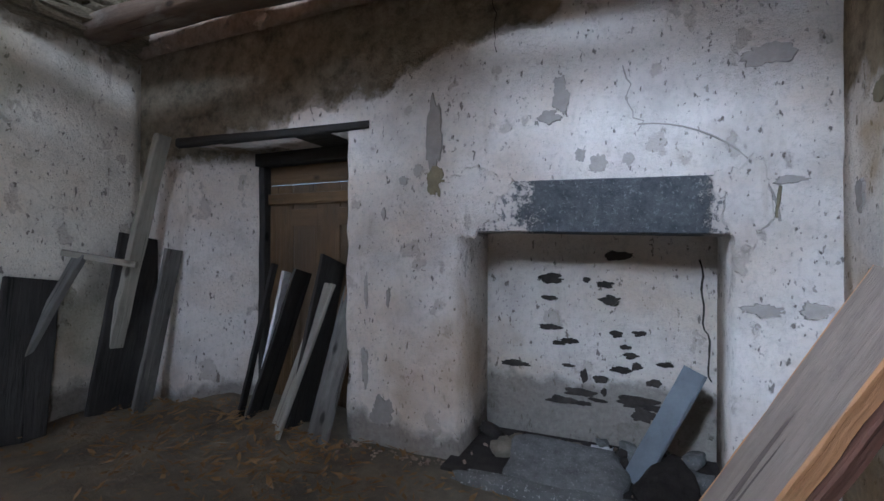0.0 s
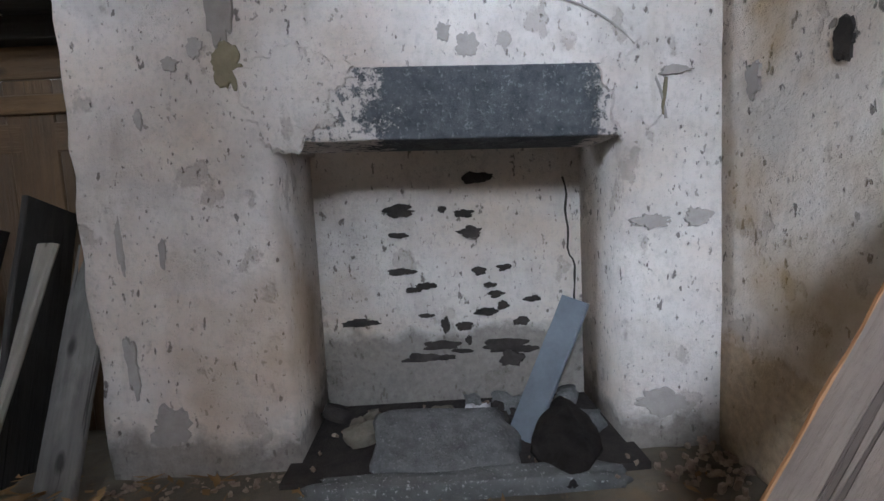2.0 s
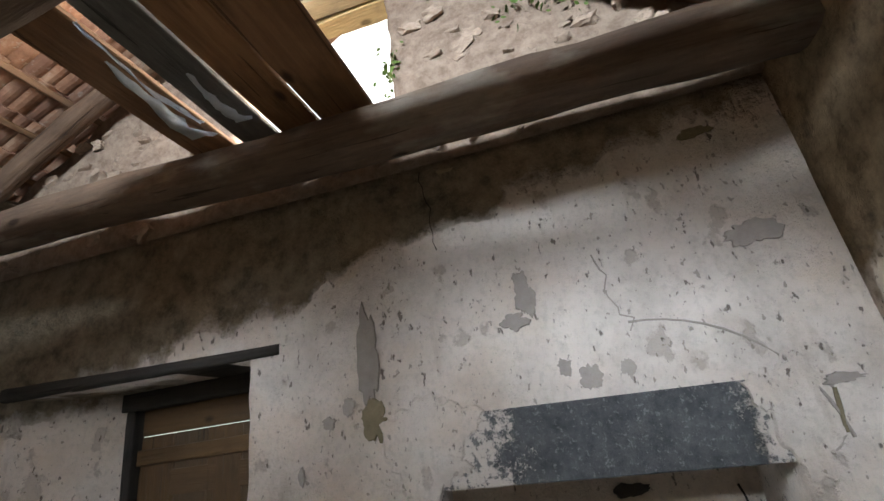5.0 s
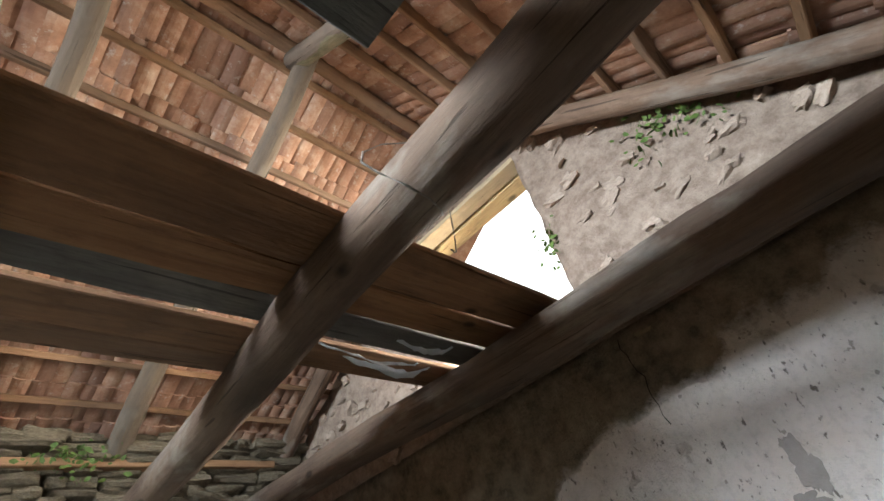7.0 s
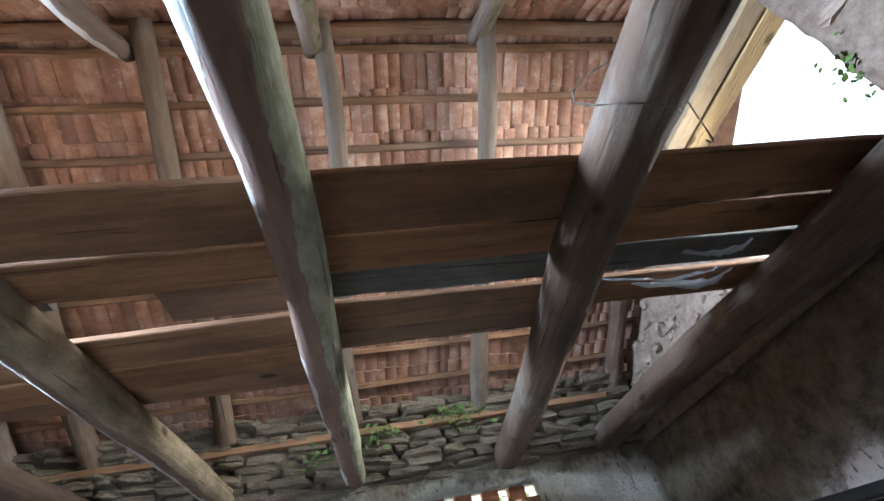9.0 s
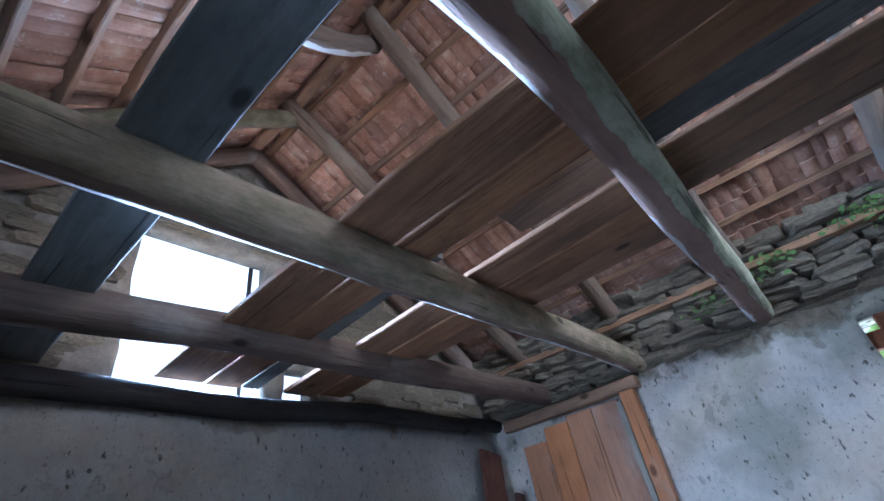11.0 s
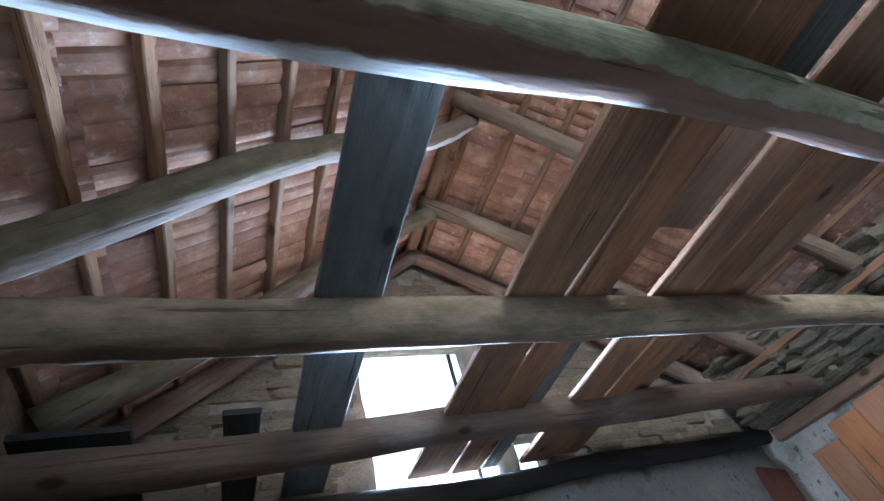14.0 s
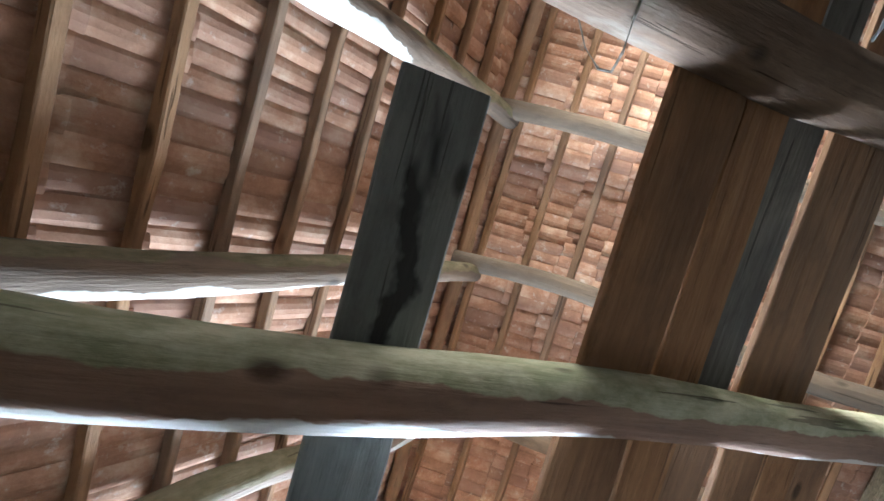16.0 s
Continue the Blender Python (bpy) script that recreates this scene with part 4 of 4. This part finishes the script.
part("frame_post", plank_bm(3.02, 0.12, 0.09, 70.9, 0.008), WOOD_ORANGE, dr, "", pose(0.04, 0.85, 0, 90, 0, 90))
m, l = along((0.05, -0.42, 3.06), (0.05, 0.97, 3.07))
part("frame_head", plank_bm(l, 0.12, 0.10, 77, 0.012), WOOD_BATTEN, dr, "", m)
G = "boards leaning by the tall door"
leaning("board", (-3.12, -2.12, FLOOR_Z), (-4.02, -2.50, 2.74), (1, -0.15, 0.3), 0.27, 0.04, WOOD_RED, "dark reddish board leaning by the tall door", 91, (0, 0), G)
leaning("board", (-3.42, -1.98, FLOOR_Z), (-4.12, -2.34, 2.34), (1, -0.15, 0.3), 0.11, 0.04, WOOD_RED, "narrow dark red board leaning by the tall door", 92, (0, 0), G)
leaning("board", (-3.02, -2.22, FLOOR_Z), (-3.46, -2.50, 2.22), (1, -0.15, 0.3), 0.13, 0.04, WOOD_DARK, "dark board leaning on the south wall", 93, (0, 0), G)

# rubble course on the wall head under the eaves
course = empty("rubble_course", (XW, 0, 3.02), "dry rubble stones bedded on the wall head under the eaves", "masonry")
meshes = []
for k in range(8):
    o = part("stone", stone_bm(1, 1, 1, k * 3.3, 2, 0.25), SCHIST, course)
    meshes.append(o.data)
    o.location, o.scale = (-0.12, -2.4 + k * 0.3, 0.05), (0.34, 0.27, 0.07)
r = random.Random(4)
for row in range(10):
    y = YS + r.uniform(0, 0.1)
    while y < YN - 0.05:
        w = r.uniform(0.12, 0.38)
        o = new("stone", meshes[r.randrange(8)])
        o.parent = course
        h = r.uniform(0.045, 0.075)
        o.location = (-0.13 + 0.036 * row + r.uniform(-0.05, 0.05), y + w / 2, 0.02 + row * 0.06)
        o.scale = (0.34, w, h * 1.15)
        o.rotation_euler = (r.uniform(-0.08, 0.08), r.uniform(-0.1, 0.1), r.uniform(-0.2, 0.2))
        y += w + 0.008
free_plank("wall_plate", (XW + 0.22, YS + 0.1, 3.40), (XW + 0.25, YN - 0.35, 3.42), 0.12, 0.055, WOOD_BATTEN, "brown board bedded in the rubble under the eaves", 0, 88, 0.02, "", "board")
# stones that stand out of the south gable
gs = empty("gable_masonry", (0, YS, 3.0), "coursed rubble face of the south gable", "masonry")
z = 0.03
while z < 1.95:
    h = r.uniform(0.06, 0.11)
    x = -4.1
    while x < XE:
        w = r.uniform(0.15, 0.4)
        xm = x + w / 2
        ok = 3.0 + z + h < roof_z(xm) - 0.05 and not (xm + w / 2 > -1.72 and xm - w / 2 < -0.68 and z < 1.22) and not (xm + w / 2 > -2.08 and xm - w / 2 < -1.75 and z < 0.4)
        if ok and r.random() < 0.85:
            o = new("stone", meshes[r.randrange(8)])
            o.parent = gs
            o.location = (xm, r.uniform(-0.06, -0.02), z + h / 2)
            o.scale = (w * 1.05, 0.14, h * 1.15)
            o.rotation_euler = (0, r.uniform(-0.06, 0.06), r.uniform(-0.1, 0.1))
        x += w
    z += h

# clods and stones that stand out of the north gable
clods = []
for k in range(6):
    o = part("stone", stone_bm(1, 1, 1, k * 5.1 + 1, 2, 0.6), CLOD, gable_n, "", pose(-3.4 + 0.25 * k, YN + 0.005, 3.2 + 0.04 * k, 0, 25, 0) @ Matrix.Diagonal((0.12, 0.07, 0.06, 1)))
    clods.append(o.data)
for _ in range(420):
    x, z = r.uniform(-4.0, XE), r.uniform(3.06, 5.0)
    w = r.uniform(0.04, 0.13)
    if z > roof_z(x) - 0.10 or (-2.28 < x < -0.80 and 3.25 < z < 4.80):
        continue
    o = new("stone", clods[r.randrange(6)])
    o.parent = gable_n
    o.matrix_basis = pose(x, YN + r.uniform(-0.022, 0.004), z, r.uniform(-20, 20), r.uniform(-45, 15), r.uniform(-15, 15)) @ Matrix.Diagonal((w, r.uniform(0.05, 0.10), w * r.uniform(0.3, 0.6), 1))

# ---- plants ----
def ivy(loc, n, spread, seed, label):
    q = random.Random(seed)
    bm = bmesh.new()
    for _ in range(n):
        c = Vector((q.gauss(0, spread[0]), q.gauss(0, spread[1]), q.gauss(0, spread[2])))
        s = q.uniform(0.012, 0.03)
        m = Euler((q.uniform(0, 6), q.uniform(0, 6), q.uniform(0, 6))).to_matrix()
        vs = [bm.verts.new(c + m @ Vector(p) * s) for p in ((0, -1, 0), (0.6, -0.2, 0.1), (0.35, 0.7, 0), (0, 1.1, -0.15), (-0.35, 0.7, 0), (-0.6, -0.2, 0.1))]
        bm.faces.new(vs)
    tagged(part("ivy", bm, LEAF, None, "", pose(*loc)), label, "plant", "ivy in the wall tops", "stuff")


ivy((XW + 0.36, 1.05, 3.40), 90, (0.06, 0.14, 0.06), 1, "small green ivy on the wall head")
ivy((XW + 0.36, 0.35, 3.36), 50, (0.05, 0.10, 0.05), 2, "small green ivy on the wall head")
ivy((XW + 0.30, -0.15, 3.26), 30, (0.05, 0.10, 0.04), 3, "small green ivy on the wall head")
ivy((-0.92, YN - 0.02, 3.72), 60, (0.04, 0.04, 0.08), 4, "ivy sprig at the gable opening")
ivy((0.10, YN - 0.08, 3.92), 130, (0.15, 0.03, 0.10), 5, "dry ivy clinging to the gable")
q = random.Random(12)
bm = bmesh.new()
for _ in range(1500):
    x, y = (q.gauss(-2.6, 0.9), q.gauss(2.35, 0.4)) if q.random() < 0.75 else (q.uniform(-4, 0.8), q.uniform(0.5, 2.6))
    if not (-4.2 < x < 0.85 and y < 2.78):
        continue
    z = FLOOR_Z + 0.015 + 0.13 * math.exp(-((x + 3.0) / 0.9) ** 2 - ((y - 2.7) / 0.55) ** 2) + q.uniform(0, 0.03)
    a, l, w = q.uniform(0, 6.3), q.uniform(0.015, 0.07), q.uniform(0.003, 0.018)
    d, e = Vector((math.cos(a), math.sin(a), q.uniform(-0.3, 0.3))) * l, Vector((-math.sin(a), math.cos(a), q.uniform(-0.4, 0.4))) * w
    c = Vector((x, y, z))
    bm.faces.new([bm.verts.new(c + v) for v in (-d - e * 0.4, -e, d, e)])
crumbs = bmesh.new()
for k in range(260):
    heap = k % 3
    x, y = ((q.uniform(-1.95, -1.05), q.gauss(2.74, 0.06)), (q.gauss(0.74, 0.12), q.gauss(2.62, 0.12)), (q.uniform(-1.0, 0.45), q.uniform(2.55, 3.35)))[heap]
    a = q.uniform(0.008, 0.026) if heap != 1 else q.uniform(0.010, 0.030)
    if x > XE - 0.03 or (heap < 2 and y > YN - 0.03):
        continue
    lump = stone_bm(a * 1.4, a, a * 0.8, k * 1.7, 1, 0.5)
    lump.transform(pose(x, y, FLOOR_Z + a * 0.3 + (0.045 if heap == 2 else 0.07 * max(0.0, 1 - abs(x - 0.78) * 4) if heap == 1 else 0.0), q.uniform(0, 90), q.uniform(0, 90), q.uniform(0, 180)))
    d = bpy.data.meshes.new("crumb")
    lump.to_mesh(d)
    lump.free()
    crumbs.from_mesh(d)
    bpy.data.meshes.remove(d)
tagged(part("mortar_crumbs", crumbs, MUD), "crumbled mortar and plaster fallen at the wall foot", "rubble", "", "stuff")
LITTER = make_stone("dry_litter", (0.12, 0.07, 0.03), (0.36, 0.22, 0.10), 5, 0.3)
tagged(part("floor_litter", bm, LITTER), "dry straw, leaves and wood chips on the floor", "litter", "", "stuff")

# ---- roof tiles ----
def tile_bm(l, w, seed):
    bm = bmesh.new()
    rows = []
    for i in range(5):
        f = i / 4 - 0.5
        b = 0.014 * (1 - (2 * f) ** 2)
        y0, y1 = -l / 2 * (1 + 0.04 * noise.noise((seed, i, 0))), l / 2 * (1 + 0.04 * noise.noise((seed, i, 3)))
        rows.append([bm.verts.new((y0, f * w, -b)), bm.verts.new((y1, f * w, -b)), bm.verts.new((y1, f * w, 0.014 - b)), bm.verts.new((y0, f * w, 0.014 - b))])
    for a, b in zip(rows, rows[1:]):
        for k in range(4):
            bm.faces.new((a[k], a[(k + 1) % 4], b[(k + 1) % 4], b[k]))
    bm.faces.new(rows[0][::-1])
    bm.faces.new(rows[-1])
    return bm


def lay_tiles(parent, x_from, x_to, sign):
    """Overlapping courses; those over the middle of the room are single pieces, the rest one sheet."""
    q = random.Random(sign + 5)
    kinds = []
    for k in range(5):
        b = tile_bm(0.36, 0.105, k)
        b.normal_update()
        d = bpy.data.meshes.new("tile")
        b.to_mesh(d)
        b.free()
        d.materials.append(TILE)
        kinds.append(d)
    run = abs(roof_z(x_to) - roof_z(x_from)) / abs(x_to - x_from)
    ang = math.atan(run) * sign
    step = 0.29 * math.cos(ang)
    singles, rest = 0, bmesh.new()
    x = min(x_from, x_to) + 0.1
    while x < max(x_from, x_to) - 0.02:
        y = YS - 0.5 + q.uniform(0, 0.1)
        while y < YN + 0.6:
            m = pose(x + q.uniform(-0.02, 0.02), y, roof_z(x) + 0.072 + q.uniform(-0.006, 0.006), q.uniform(-4, 4), math.degrees(-ang) + 4 * sign + q.uniform(-1, 1), q.uniform(-1.5, 1.5))
            if -0.9 < y < 2.3 and singles < 300 and -3.4 < x < 0.4:
                o = new("tile", kinds[q.randrange(5)])
                o.parent = parent
                o.matrix_basis = m
                singles += 1
            else:
                d = kinds[q.randrange(5)]
                n = len(rest.verts)
                rest.from_mesh(d)
                rest.verts.ensure_lookup_table()
                for v in rest.verts[n:]:
                    v.co = m @ v.co
            y += 0.094 + q.uniform(-0.006, 0.01)
        x += step
    tagged(part("tile_field", rest, TILE, parent), kind="stuff")


lay_tiles(roof_w, XW - 0.5, RIDGE_X, 1)
lay_tiles(roof_e, RIDGE_X, XE + 0.6, -1)
